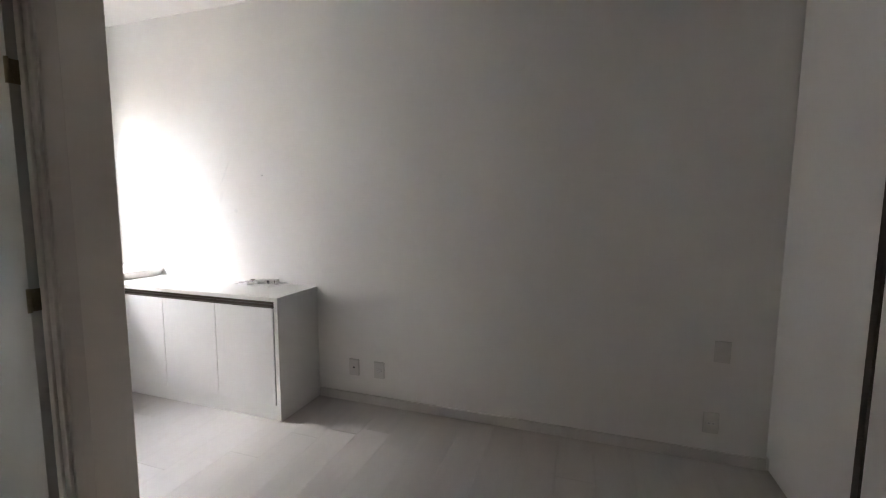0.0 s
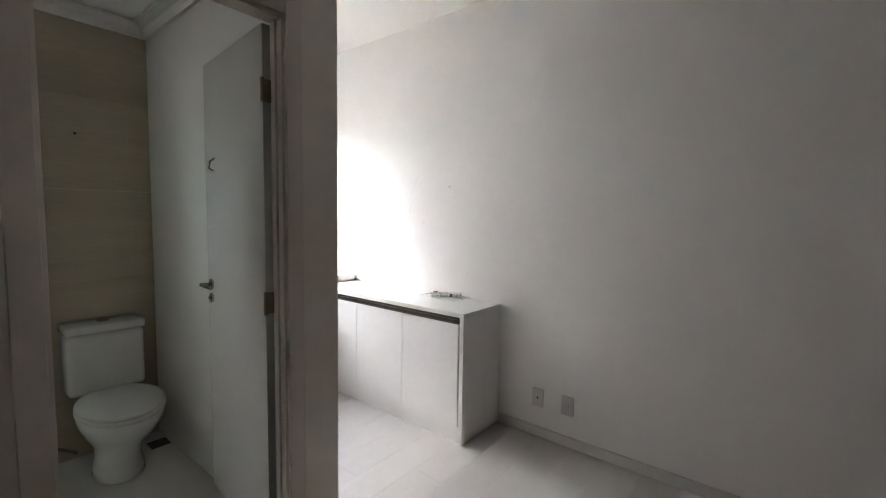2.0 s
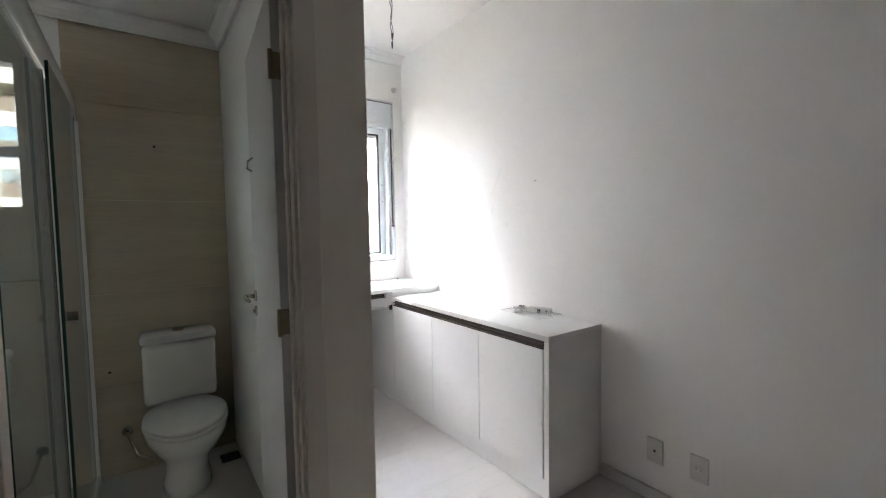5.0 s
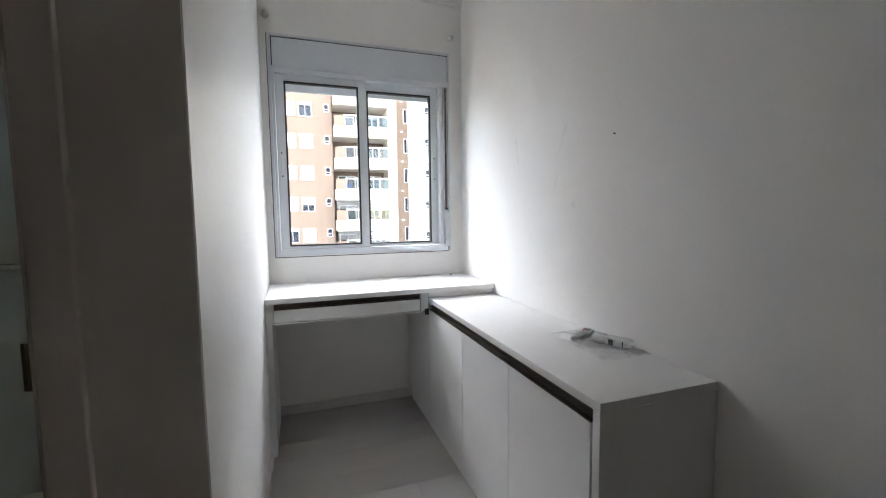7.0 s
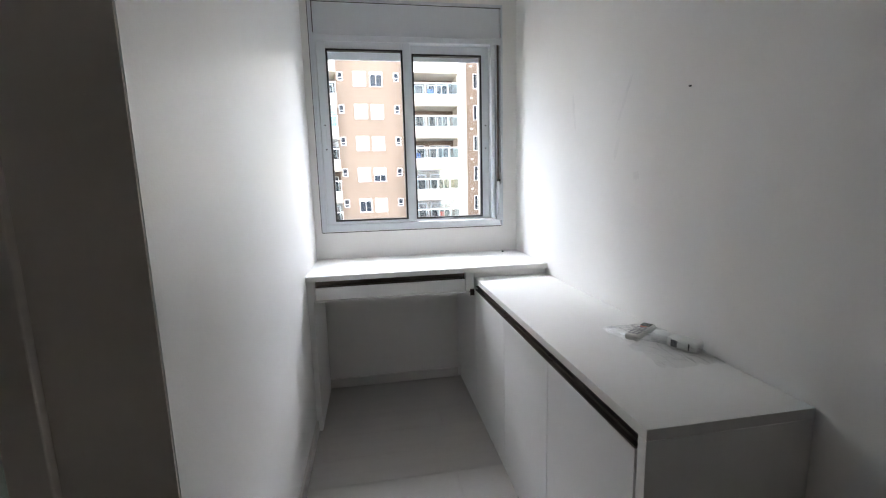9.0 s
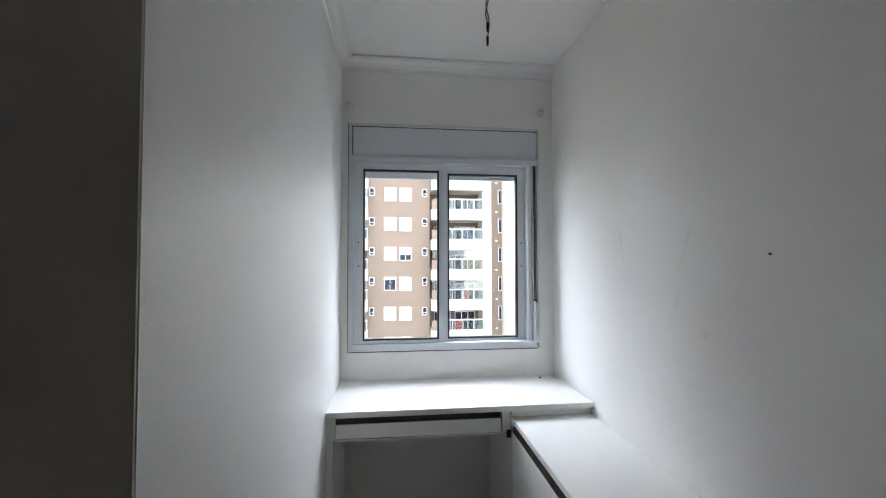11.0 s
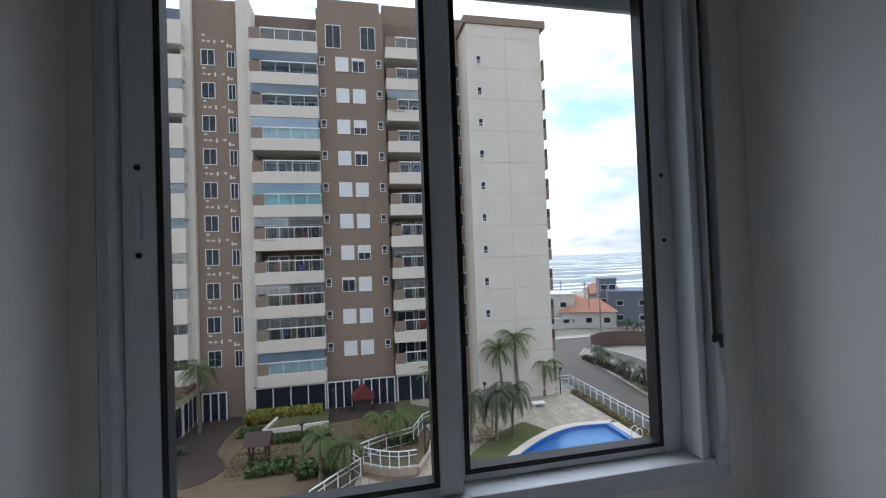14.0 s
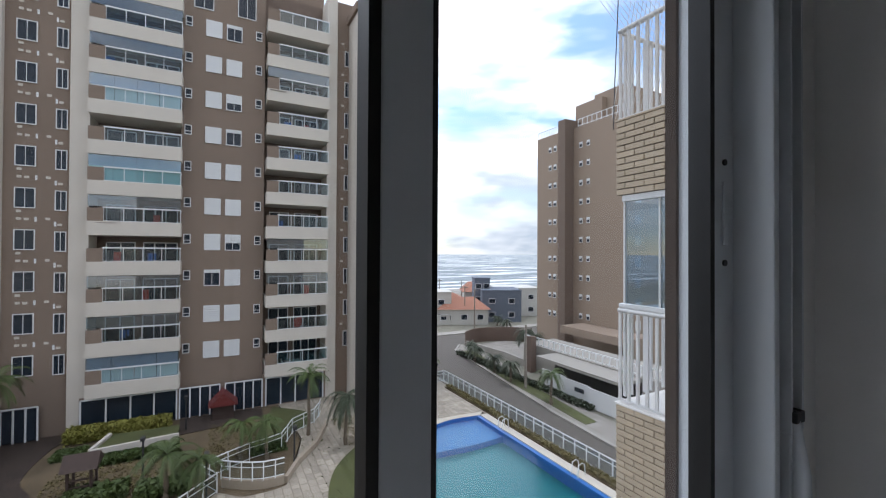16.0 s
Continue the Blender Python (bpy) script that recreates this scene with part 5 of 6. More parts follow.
# ---- houses by the sea ----
def house(base, size, wall, label, roof="flat", turn=0.0, cat="house"):
    x, y = base
    w, d, h = size
    t = thing("house", (x, y, S), label, cat, "houses by the sea")
    t.rotation_euler = (0, 0, radians(turn))

    def loc(name, bm, mat, parent=None):
        ob = new(name, as_mesh(name, bm, mat))
        ob.parent = parent or t
        return ob
    loc("wall", boxes((-d / 2, d / 2, -w / 2, w / 2, 0, h), bevel=0.02), wall)
    if roof == "hip":
        bm = bmesh.new()
        e = 0.5
        v = [bm.verts.new(p) for p in ((-d / 2 - e, -w / 2 - e, h), (d / 2 + e, -w / 2 - e, h), (d / 2 + e, w / 2 + e, h), (-d / 2 - e, w / 2 + e, h), (0, -w / 4, h + 2.2), (0, w / 4, h + 2.2))]
        for f in ((0, 1, 4), (1, 2, 5, 4), (2, 3, 5), (3, 0, 4, 5), (3, 2, 1, 0)):
            bm.faces.new([v[i] for i in f])
        loc("roof", bm, ROOF_RED)
    else:
        loc("roof", boxes((-d / 2 - 0.1, d / 2 + 0.1, -w / 2 - 0.1, w / 2 + 0.1, h, h + 0.25)), wall)
    n = max(2, int(w / 3))
    for lv in range(max(1, int(h / 3))):
        for i in range(n):
            yy = -w / 2 + w * (i + 0.5) / n
            wn_ = loc("window", boxes((d / 2 - 0.02, d / 2 + 0.05, yy - 0.7, yy + 0.7, 1.0 + lv * 2.9, 2.2 + lv * 2.9)), WHITE_ALU)
            loc("pane", boxes((d / 2 + 0.05, d / 2 + 0.06, yy - 0.6, yy + 0.6, 1.1 + lv * 2.9, 2.1 + lv * 2.9)), BLUE_GLASS, wn_)
    return t


house((-78, 54.5), (8.5, 9, 6.6), HOUSE_BLUE, "slate blue modern house with flat roof", turn=-25)
house((-81, 51.8), (3.4, 5, 9.0), HOUSE_BLUE, "tall slate blue house block", turn=-25)
house((-88, 54), (5, 8, 5.6), HOUSE_WHITE, "white house with an orange hip roof", "hip", -25)
house((-78, 45.2), (10, 8, 3.2), HOUSE_WHITE, "low house with orange clay roof", "hip", -25)
house((-82, 39.2), (8.5, 8, 6.4), HOUSE_WHITE, "white two-storey house with glass balcony", turn=-20)
house((-84, 63), (10, 10, 6.4), HOUSE_WHITE, "pale house with flat roof", turn=-25)
house((-76, 39.5), (9.0, 0.4, 1.8), HOUSE_WHITE, "white garden wall with railings", turn=-10, cat="wall")
house((-96, 47), (16, 8, 3.0), HOUSE_WHITE, "low pale house near the beach", "hip", -25)

# ---- neighbouring balcony of this building, faced with brick ----
NB, NX = 3.20, -3.05
structure("facade_own", boxes((-0.20, -0.185, YL - 0.13, WY0 - 0.06, S, 14), (0.20, 0.235, -12, SWY0 - 0.04, S, 14), (0.20, 0.235, SWY1 + 0.04, YL - 0.13, S, 14), (0.20, 0.235, SWY0 - 0.04, SWY1 + 0.04, S, SWZ0 - 0.04), (0.20, 0.235, SWY0 - 0.04, SWY1 + 0.04, SWZ1 + 0.04, 14), (-0.20, -0.185, WY1 + 0.06, 12, S, 14), (-0.20, -0.185, WY0 - 0.06, WY1 + 0.06, S, WZ0 - 0.03), (-0.20, -0.185, WY0 - 0.06, WY1 + 0.06, WZ1 + 0.06, 14)), BEIGE, "beige outer wall of the building", "wall")
bay = thing("brick_balcony", (-1.6, NB + 0.7, -1.6), "neighbouring balcony faced in cream brick", "balcony")
BANDS = ((2.21, 3.06), (-1.75, -0.17))
for z0, z1 in BANDS:
    part("backing", boxes((NX + 0.02, -0.2, NB + 0.012, NB + 1.6, z0 + 0.004, z1 - 0.004)), MORTAR, bay, "dark mortar backing")
part("ledge", boxes((NX - 0.02, -0.2, NB - 0.01, NB + 1.62, -0.172, -0.150), bevel=0.004), MELA, bay)
part("ledge", boxes((NX - 0.02, -0.2, NB - 0.01, NB + 1.62, 3.058, 3.080), bevel=0.004), BRICK, bay)
part("glazing_head", boxes((NX + 0.06, -0.2, NB + 0.02, NB + 0.10, 2.14, 2.208)), ALU, bay)
g_ = part("balcony_glazing", boxes((NX + 0.07, -0.25, NB + 0.05, NB + 0.06, 0.98, 2.14)), CURTAIN_GLASS, bay, "tinted balcony glazing")
part("balcony_glazing", boxes((NX + 0.07, NX + 0.08, NB + 0.06, NB + 1.6, 0.98, 2.14)), CURTAIN_GLASS, bay, "tinted balcony glazing")
part("glazing_stile", boxes((NX + 0.062, NX + 0.085, NB + 0.04, NB + 0.07, 0.98, 2.14), (-2.55, -2.53, NB + 0.04, NB + 0.07, 0.98, 2.14)), ALU, bay)
part("glazing_sill", boxes((NX + 0.02, -0.2, NB + 0.01, NB + 0.10, 0.93, 0.98), bevel=0.006), ALU, bay)
part("inner_wall", boxes((-1.2, -0.21, NB + 1.4, NB + 1.6, -0.15, 2.2)), BEIGE, bay)
for zb, zt in ((-0.10, 0.90), (3.10, 4.10)):
    part("handrail", tube(bmesh.new(), [(NX + 0.02, NB + 0.9, zt), (NX + 0.02, NB + 0.03, zt), (-0.25, NB + 0.03, zt)], 0.03, sides=10), FENCE_WHITE, bay, "white round handrail", True)
    part("bottom_rail", boxes((NX + 0.005, -0.25, NB + 0.015, NB + 0.045, zb - 0.03, zb)), FENCE_WHITE, bay)
    bar_me = shared("baluster", boxes((-0.016, 0.016, -0.012, 0.012, zb, zt - 0.02)), FENCE_WHITE)
    for i in range(24):
        piece("baluster", bar_me, bay, (NX + 0.03 + i * 0.115, NB + 0.03, 0)).location.z = -bay.location.z
    for i in range(7):
        piece("baluster", bar_me, bay, (NX + 0.02, NB + 0.12 + i * 0.115, 0)).location.z = -bay.location.z
bm = bmesh.new()
for i in range(26):
    for sgn in (1, -1):
        x = NX - 0.05 + i * 0.055
        tube(bm, [(x - 0.75 * sgn + (0.75 if sgn > 0 else -0.0), NB - 0.02, 3.10), (x + 0.75 * sgn * 0.5, NB - 0.02, 4.9)], 0.0035, sides=3)
part("safety_net", bm, NET, bay, "white safety net")
part("net_cord", tube(bmesh.new(), [(NX - 0.03, NB - 0.02, 2.98), (NX - 0.01, NB - 0.02, 3.5), (NX + 0.06, NB - 0.02, 4.9)], 0.006, sides=5), WIRE, bay)
part("cloth", boxes((-2.2, -1.9, NB + 0.1, NB + 0.16, 3.2, 4.4)), CLOTH_RED, bay, "reddish cloth")


# ---- garden things ----
def palm(name, height, crown, seed, mat, label, droop=1.0, fronds=26):
    r = random.Random(seed)
    t = thing(name, (0, 0, 0), label, "palm tree", "garden palms")
    lean = r.uniform(-0.25, 0.25)
    pts = [(lean * (i / 6) ** 2, 0.06 * math.sin(i), height * i / 6) for i in range(7)]
    part("trunk", tube(bmesh.new(), pts, 0.17, 0.10, 8), TRUNK, t)
    top = Vector(pts[-1])
    bm = bmesh.new()
    for f in range(fronds):
        a = f * 2.399 + r.uniform(-0.2, 0.2)
        up = r.uniform(-0.25, 1.15)
        L = crown * r.uniform(0.8, 1.1)
        p = top.copy()
        d = Vector((math.cos(a) * math.cos(up), math.sin(a) * math.cos(up), math.sin(up)))
        n = 11
        side = Vector((-math.sin(a), math.cos(a), 0))
        for i in range(n):
            q = p + d * (L / n)
            wdt = 0.34 * crown / 2.2 * math.sin(math.pi * min(0.97, (i + 0.8) / (n + 0.2))) ** 0.6
            for s_ in (-1, 1):
                for u in (0.0, 0.33, 0.66):
                    b0 = p.lerp(q, u)
                    b1 = p.lerp(q, u + 0.30)
                    tip = b0 + side * s_ * wdt * r.uniform(0.8, 1.1) + d * (L / n) * 1.2 + Vector((0, 0, -0.22 * wdt * droop - r.uniform(0, 0.1)))
                    bm.faces.new([bm.verts.new(c) for c in (b0, b1, tip)])
            bm.faces.new([bm.verts.new(c) for c in (p + side * 0.025, p - side * 0.025, q)])
            p = q
            d = (d + Vector((0, 0, -0.20 * droop))).normalized()
    part("crown", bm, mat, t)
    return t


kinds = [palm("palm_tree", 4.6, 2.3, 1, LEAF, "tall garden palm with a feathery green crown"), palm("palm_tree", 2.6, 2.0, 2, LEAF, "garden palm with arching green fronds"), palm("palm_tree", 1.6, 1.9, 3, LEAF_DARK, "short dark green palm", 1.25), palm("palm_tree", 3.6, 2.6, 4, LEAF_DARK, "bushy grey-green palm with drooping fronds", 1.4, 30)]
PALMS = [(0, -36.5, -13.4, G, 1.1), (0, -30.9, -13.5, G, 0.95), (1, -29.4, 0.4, G, 0.9), (1, -28.9, 1.9, G, 0.9), (0, -31.4, 4.9, G, 0.95), (1, -26.0, -3.3, G, 1.1), (1, -25.2, -1.9, G, 0.95), (3, -29.0, 10.2, G, 1.0), (3, -28.4, 8.7, G, 1.0), (0, -36.2, 13.4, G, 1.25), (0, -35.2, 11.6, G, 1.1), (1, -36.4, 16.2, G, 1.15), (3, -28.6, 6.9, G, 0.95),
         (2, -47.8, 29.4, S + 0.15, 1.15), (2, -42.5, 28.9, S + 0.15, 1.15), (2, -38.6, 28.5, S + 0.15, 1.2), (1, -31.0, 27.6, S + 0.15, 1.15), (2, -52.3, 31.5, S + 0.15, 0.9), (3, -46.0, 36.5, S + 0.1, 1.1), (3, -44.5, 37.0, S + 0.1, 1.0), (2, -64.5, 47, S, 1.2), (2, -70.5, 49, S, 1.1)]
for i, (k, x, y, z, s_) in enumerate(PALMS):
    p = copy_thing(kinds[k], pose(x, y, z, 0, 0, i * 77 % 360))
    p.scale = (s_ * 0.86, s_ * 0.86, s_ * 0.95)
for k in kinds:
    for ob in (*k.children_recursive, k):
        bpy.data.objects.remove(ob)


def foliage(name, rows, mat, label, category, leaf=0.16, seed=3):
    """Clumps of many small leaves filling boxes."""
    r = random.Random(seed)
    vs, fs = [], []
    for x0, x1, y0, y1, z0, z1, n in rows:
        for _ in range(n):
            c = Vector((r.uniform(x0, x1), r.uniform(y0, y1), z0 + (z1 - z0) * r.random() ** 0.6 * (0.75 + 0.25 * noise.noise(Vector((r.uniform(0, 9), 2, 3))))))
            a = Vector((r.uniform(-1, 1), r.uniform(-1, 1), r.uniform(-0.4, 1))).normalized() * leaf
            b = a.cross(Vector((r.uniform(-1, 1), r.uniform(-1, 1), r.uniform(-1, 1)))).normalized() * leaf * 0.5
            k = len(vs)
            vs += [tuple(c - b), tuple(c + a * 0.6), tuple(c + b), tuple(c - a)]
            fs.append((k, k + 1, k + 2, k + 3))
    me = bpy.data.meshes.new(name)
    me.from_pydata(vs, [], fs)
    me.materials.append(mat)
    return tagged(new(name, me), label, category, kind="stuff")


foliage("hedge", [(-38.2, -36.8, -10.2, -4.0, G, G + 1.15, 6500)], HEDGE, "clipped yellow-green hedge in front of the tower", "hedge")
foliage("flower_bed", [(-36.3, -12, 18.85, 19.4, G + 0.05, G + 0.42, 5200)], FLOWER, "low flowering plants along the pool fence", "flower bed", 0.13)
foliage("garden_plants", [(-33.5, -32.5, -8.2, -3.2, G, G + 0.5, 2600), (-36.0, -34.4, -10.2, -8.6, G, G + 0.25, 900), (-29.2, -27.6, -8.0, -5.2, G, G + 0.75, 900), (-28.6, -26.6, -4.8, -2.2, G, G + 0.6, 800), (-31, -29.6, 1.0, 3.2, G, G + 0.25, 500)], LEAF, "low green garden plants", "plants", 0.22)
foliage("ground_cover", [(-32.5, -27.5, -9.5, -0.5, G - 0.04, G + 0.05, 2600), (-33.5, -28.0, 7.0, 9.6, G, G + 0.06, 900), (-36.5, -30, -1.5, 1.6, G - 0.04, G + 0.05, 1200)], FLOWER, "dry leaves and sparse ground cover", "ground cover", 0.10, 8)


def agave(x, y, size, seed):
    """A rosette of stiff pointed leaves."""
    rr = random.Random(seed)
    bm = bmesh.new()
    for i in range(34):
        a, up = i * 2.399, rr.uniform(0.15, 1.35)
        d = Vector((math.cos(a) * math.cos(up), math.sin(a) * math.cos(up), math.sin(up)))
        side = Vector((-math.sin(a), math.cos(a), 0)) * 0.055 * size
        base, mid, tip = Vector((x, y, G)) + d * 0.05, Vector((x, y, G)) + d * size * 0.5, Vector((x, y, G)) + d * size * rr.uniform(0.85, 1.1) - Vector((0, 0, 0.06))
        v = [bm.verts.new(c) for c in (base - side * 0.6, base + side * 0.6, mid + side, mid - side, tip, mid - Vector((0, 0, 0.04 * size)))]
        for f in ((0, 1, 2, 3), (3, 2, 4), (2, 5, 4), (5, 3, 4)):
            bm.faces.new([v[k] for k in f])
    lone("agave_plant", bm, AGAVE, "grey-green agave with stiff pointed leaves", "agave", "agaves in the bed")


for i, (x, y, size) in enumerate(((-30.6, -15.9, 1.25), (-29.8, -14.3, 1.35), (-31.6, -14.9, 1.0), (-32.6, -13.4, 0.9), (-29.0, -15.6, 1.2), (-29.2, -13.2, 0.8))):
    agave(x, y, size, 40 + i)
foliage("street_shrubs", [(-53, -28, 29.4, 30.4, S + 0.1, S + 0.75, 3500)], LEAF_DARK, "low shrubs along the pavement", "shrubs", 0.2)
foliage("lawn_grass", [(-31, -20, 4.0, 9.0, G, G + 0.07, 200)], LAWN, "sparse lawn tufts", "grass", 0.1)


def rail_fence(name, line, h, label, z=G, solid=False, step=1.25):
    f = thing(name, (line[0][0], line[0][1], z), label, "fence", "white garden fences")
    pts = [Vector((*p, 0)) for p in line]
    for zz in (0.12, h - 0.3, h):
        part("rail", tube(bmesh.new(), [(p.x, p.y, z + zz) for p in pts], 0.040 if zz == h else 0.024, sides=6), FENCE_WHITE, f)
    gl = bmesh.new()
    for a, b in zip(pts, pts[1:]):
        L = (b - a).length
        n = max(1, round(L / step))
        for i in range(n):
            p = a.lerp(b, i / n)
            part("post", boxes((p.x - 0.033, p.x + 0.033, p.y - 0.033, p.y + 0.033, z, z + h)), FENCE_WHITE, f)
        gl.faces.new([gl.verts.new(c) for c in ((a.x, a.y, z + 0.14), (b.x, b.y, z + 0.14), (b.x, b.y, z + h - 0.05), (a.x, a.y, z + h - 0.05))])
    bmesh.ops.solidify(gl, geom=gl.faces[:], thickness=0.01)
    g = part("glass_panel", gl, RAIL_GLASS, f, "pale glass infill")
    g.visible_shadow = False
    return f


rail_fence("fence", [(-38.2, 19.6), (-20.0, 19.6), (-6.0, 19.6)], 1.15, "long white pool fence on a low wall", G + 0.02, step=1.0)
rail_fence("fence", [(-44.8, 17.6), (-38.2, 18.4), (-38.2, 19.6)], 1.1, "white glass fence at the end of the pool deck")
FRONT = spline([(-26.6, -0.7), (-25.85, 0.3), (-25.35, 1.4), (-25.35, 2.5)], 2)
BACK = spline([(-27.9, -1.3), (-29.2, 0.9), (-29.9, 2.9), (-32.1, 3.9), (-33.4, 5.7), (-35.4, 6.6)], 2)
band("wall_terrace", FRONT, [(x - 0.2, y) for x, y in FRONT], G - 0.3, G + 0.45, TERRACE, "low tan retaining wall beside the path", "wall")
band("wall_terrace_side", [(-25.4, 2.7), (-27.2, 3.6), (-29.4, 5.2), (-32.6, 6.6)], [(-25.5, 2.5), (-27.3, 3.4), (-29.5, 5.0), (-32.7, 6.4)], G - 0.3, G + 0.35, TERRACE, "low tan retaining wall beside the path", "wall")
rail_fence("fence", FRONT, 1.05, "curved white glass fence on a low wall", G + 0.45, step=1.2)
rail_fence("fence", BACK, 1.1, "winding white glass garden fence", step=1.2)
rail_fence("fence", [(-23.0, -3.6), (-24.6, -2.2), (-26.0, -0.9), (-27.4, -1.7)], 1.1, "white glass fence round the lower garden")
structure("wall_planter", sheet(bmesh.new(), [(-34.0, -8.1), (-33.8, -8.0), (-34.3, -3.3), (-34.5, -3.3)], G - 0.05, G + 0.6), BEIGE, "low beige planter wall", "planter")
structure("wall_planter_end", sheet(bmesh.new(), [(-36.6, -7.6), (-36.5, -7.4), (-34.0, -8.0), (-34.0, -8.2)], G - 0.05, G + 0.6), BEIGE, "low beige planter wall", "planter")
structure("lawn_planter", sheet(bmesh.new(), [(-36.6, -7.3), (-36.4, -3.4), (-34.5, -3.4), (-34.2, -7.9)], G - 0.05, G + 0.45), LAWN, "grass in the raised planter", "lawn")

# playhouse
ph = thing("playhouse", (-38.0, -0.6, G), "small dark playhouse with a red roof", "playhouse")
part("cabin", boxes((-38.8, -37.4, -1.3, 0.2, G, G + 1.2), bevel=0.02), WOOD_DARK, ph)
bm = bmesh.new()
v = [bm.verts.new(p) for p in ((-39.0, -1.6, G + 1.1), (-37.1, -1.6, G + 1.1), (-37.1, 0.5, G + 1.1), (-39.0, 0.5, G + 1.1), (-39.0, -0.55, G + 2.1), (-37.1, -0.55, G + 2.1))]
for f in ((0, 1, 5, 4), (2, 3, 4, 5), (0, 4, 3), (1, 2, 5), (0, 3, 2, 1)):
    bm.faces.new([v[i] for i in f])
part("roof", bm, RED, ph, "red gabled roof")
# wooden well house
wl_ = thing("wooden_shelter", (-29.2, -7.4, G), "small dark wooden garden shelter", "shelter")
for x in (-29.8, -28.7):
    for y in (-7.9, -6.9):
        part("post", boxes((x - 0.06, x + 0.06, y - 0.06, y + 0.06, G, G + 1.6)), WOOD_DARK, wl_)
part("rail", boxes((-29.8, -28.7, -7.93, -7.87, G + 0.6, G + 0.7), (-29.8, -28.7, -6.93, -6.87, G + 0.6, G + 0.7), (-28.73, -28.67, -7.9, -6.9, G + 0.6, G + 0.7), (-28.73, -28.67, -7.9, -6.9, G + 1.0, G + 1.08)), WOOD_DARK, wl_)
bm = bmesh.new()
v = [bm.verts.new(p) for p in ((-30.1, -8.2, G + 1.6), (-28.4, -8.2, G + 1.6), (-28.4, -6.6, G + 1.6), (-30.1, -6.6, G + 1.6), (-29.25, -8.2, G + 2.25), (-29.25, -6.6, G + 2.25))]
for f in ((0, 1, 4), (1, 2, 5, 4), (2, 3, 5), (3, 0, 4, 5), (3, 2, 1, 0)):
    bm.faces.new([v[i] for i in f])
part("roof", bm, WOOD_DARK, wl_, "dark shingled roof")
for x, y in ((-29.4, -4.7), (-25.6, -1.4), (-27.1, 3.3), (-36.4, 17.8), (-36.4, -3.0), (-34.0, 9.6)):
    bm = tube(bmesh.new(), [(x, y, G), (x, y, G + 2.4)], 0.05)
    box(bm, x - 0.12, x + 0.3, y - 0.12, y + 0.12, G + 2.35, G + 2.55, 0.02)
    lone("garden_lamp", bm, BLACK_METAL, "black metal garden lamp post", "lamp post", "garden lamps")
# sun lounger on the deck
sl = thing("sun_lounger", (-33.7, 14.3, G), "white plastic sun lounger on the deck", "sun lounger")
part("seat", boxes((-34.3, -33.6, 13.9, 15.0, G + 0.28, G + 0.36), bevel=0.02), WHITE_CHAIR, sl)
part("backrest", turned(boxes((-0.35, 0.35, -0.4, 0.4, -0.03, 0.03)), (0, 0, 0), 0), WHITE_CHAIR, sl).matrix_local = pose(-0.25, -0.75, 0.62, -50, 0, 0)
for x in (-34.2, -33.7):
    for y in (14.0, 14.9):
        part("leg", boxes((x - 0.03, x + 0.03, y - 0.03, y + 0.03, G, G + 0.28)), WHITE_CHAIR, sl)
# pool ladders
for x in (-26.2, -18.6):
    ld = thing("pool_ladder", (x, 18.2, G), "stainless steel pool ladder", "ladder", "pool ladders")
    for dx in (0, 0.5):
        part("rail", tube(bmesh.new(), [(x + dx, 18.55, G), (x + dx, 18.5, G + 0.65), (x + dx, 18.3, G + 0.8), (x + dx, 18.0, G + 0.7), (x + dx, 17.9, G - 0.6)], 0.03), WHITE_ALU, ld, "", True)
    for dz in (-0.15, -0.45):
        part("tread", boxes((x, x + 0.5, 17.86, 17.94, G + dz, G + dz + 0.03)), WHITE_ALU, ld)
# parked car, partly seen by the kerb
car = thing("car", (-19.4, 25.6, S), "grey parked hatchback by the kerb", "car")
part("body", loft(bmesh.new(), [[(x, 24.9 + (1.6 * j), z) for x, z, j in ((-21.2, S + 0.3, 0), (-17.2, S + 0.3, 0), (-17.2, S + 0.3, 1), (-21.2, S + 0.3, 1))], [(-19.3, 24.85, S + 0.85), (-17.1, 24.85, S + 0.85), (-17.1, 26.55, S + 0.85), (-19.3, 26.55, S + 0.85)], [(-18.0, 25.0, S + 1.0), (-17.3, 25.0, S + 1.0), (-17.3, 26.4, S + 1.0), (-18.0, 26.4, S + 1.0)], [(-19.3, 25.1, S + 1.5), (-17.7, 25.1, S + 1.5), (-17.7, 26.3, S + 1.5), (-19.3, 26.3, S + 1.5)]]), HOUSE_WHITE, car)
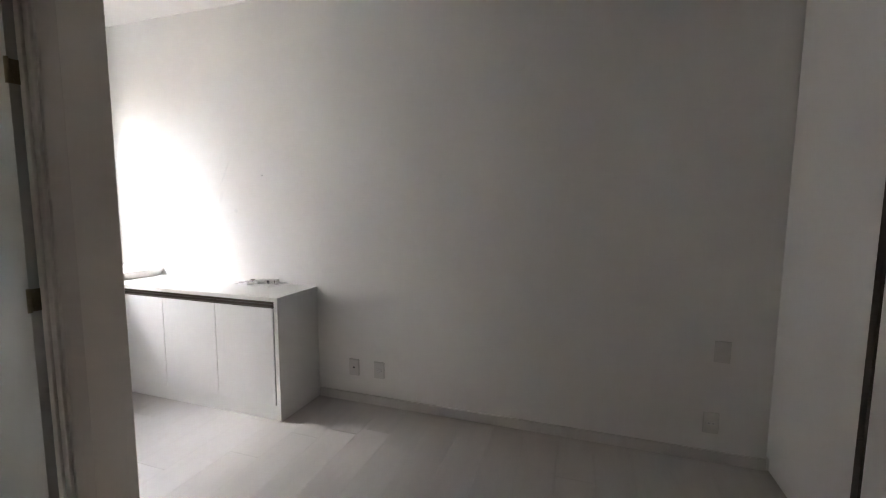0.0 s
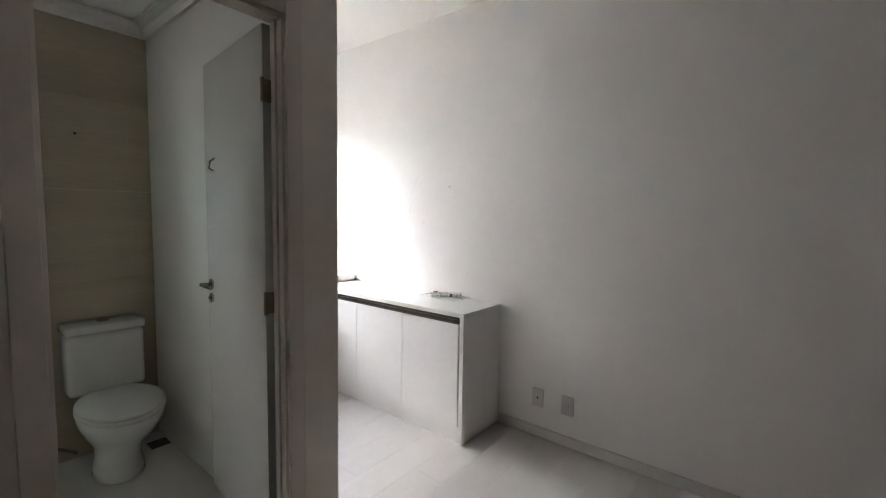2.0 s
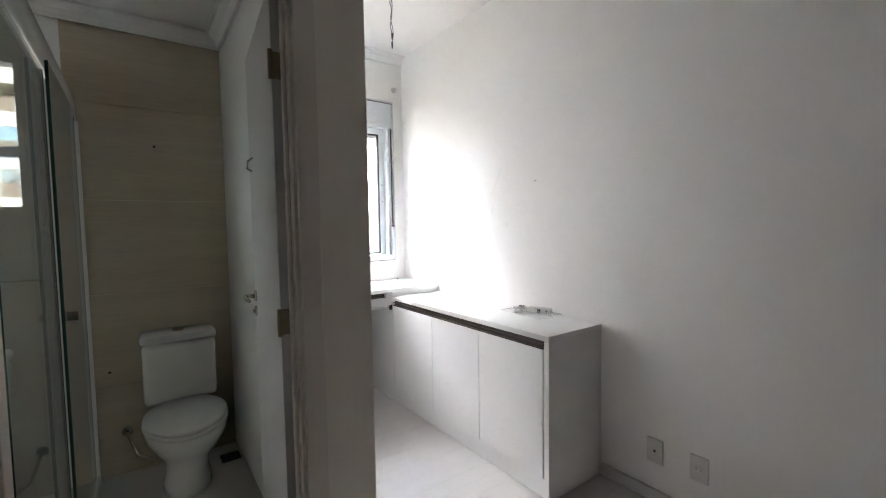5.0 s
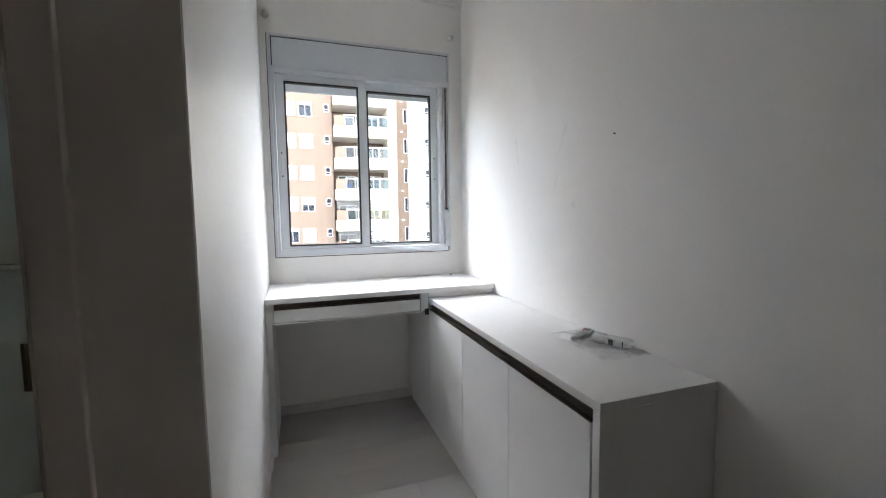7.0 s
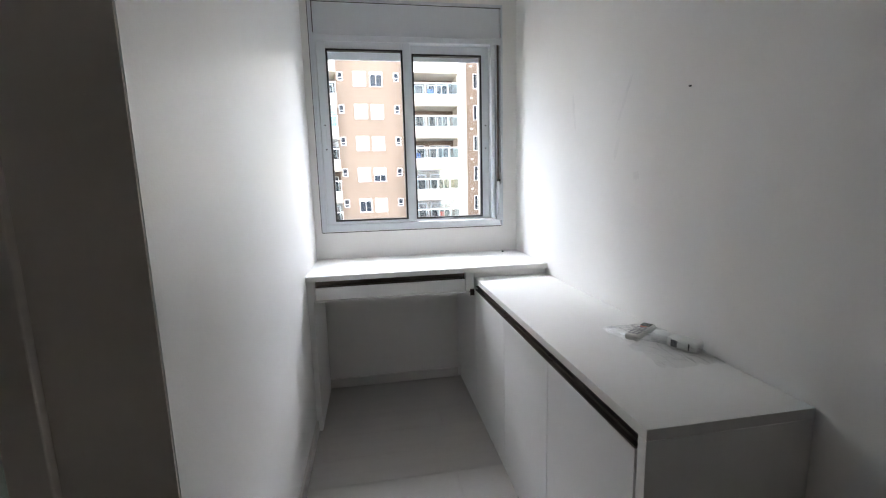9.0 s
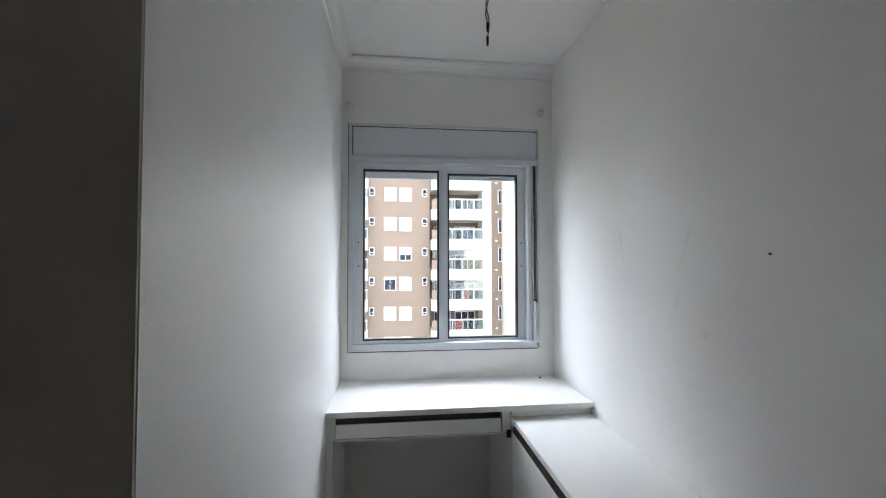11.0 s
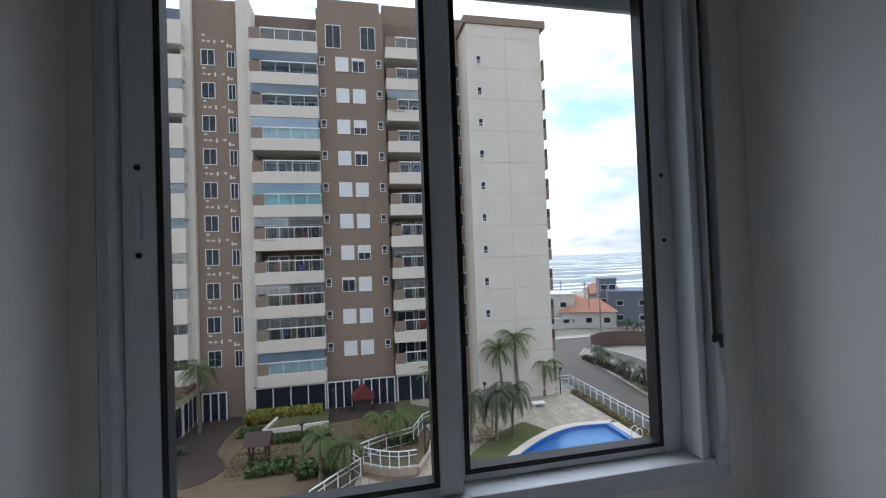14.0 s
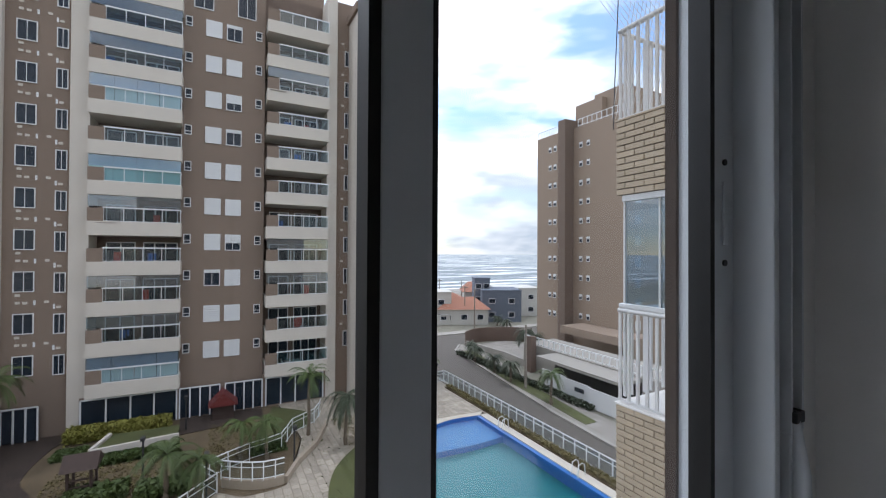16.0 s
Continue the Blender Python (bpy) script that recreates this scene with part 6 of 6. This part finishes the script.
for x in (-20.5, -18.0):
    for y in (24.88, 26.5):
        w = part("wheel", disc(bmesh.new(), (x, y, S + 0.32), (0, 1, 0), 0.32, 0.2, 20), BLACK_METAL, car)
        part("rim", disc(bmesh.new(), (x, y - 0.08, S + 0.32), (0, 1, 0), 0.2, 0.1, 14), CHROME, w)

# ---- pieces of floors and walls ----
floor_ob = bpy.data.objects["floor"]
rnd = random.Random(4)
for i, x in enumerate(np.arange(0.002, 4.70, 0.192)):
    x = float(x)
    y = -0.004 - rnd.uniform(0.2, 1.25)
    y1 = -0.004
    while y1 > SY + 0.01:
        y0 = max(y, SY + 0.004)
        lo = YL + 0.002 if x < XD - 0.19 else SY + 0.004
        y0c = max(y0, lo)
        if y1 - y0c > 0.03:
            part("plank", boxes((x, x + 0.1912, y0c + 0.0006, y1 - 0.0006, -0.012, 0.0)), PLANK, floor_ob)
        y1 = y0
        y -= 1.25
bath_wall = bpy.data.objects["wall_bath_back"]
for r_ in range(5):
    z0 = r_ * 0.5 - 0.02
    ys = (-2.198, BY - 0.002)
    part("tile", boxes((BX + 0.001, BX + 0.009, ys[0], ys[1], z0 + 0.001, min(z0 + 0.499, 2.372))), TILE, bath_wall)
bath_floor = bpy.data.objects["bathroom_floor"]
for i in range(3):
    for j in range(3):
        part("tile", boxes((BX + 0.002 + i * 0.6, min(BX + 0.598 + i * 0.6, XD - 0.071), BY - 0.6 * (j + 1) + 0.002, BY - 0.6 * j - 0.002, -0.022, -0.018)), BATH_FLOOR, bath_floor)
brick_me = shared("brick", boxes((0, 0.232, 0, 0.03, 0, 0.058), bevel=0.003), BRICK)
half_me = shared("brick", boxes((0, 0.112, 0, 0.03, 0, 0.058), bevel=0.003), BRICK)
for z0, z1 in BANDS:
    n = int((z1 - z0) / 0.068)
    pitch = (z1 - z0) / n
    for k in range(n):
        x = NX
        if k % 2:
            piece("brick", half_me, bay, (x, NB - 0.004, z0 + k * pitch + 0.004))
            x += 0.122
        while x < -1.7:
            piece("brick", brick_me, bay, (x, NB - 0.004, z0 + k * pitch + 0.004))
            x += 0.242
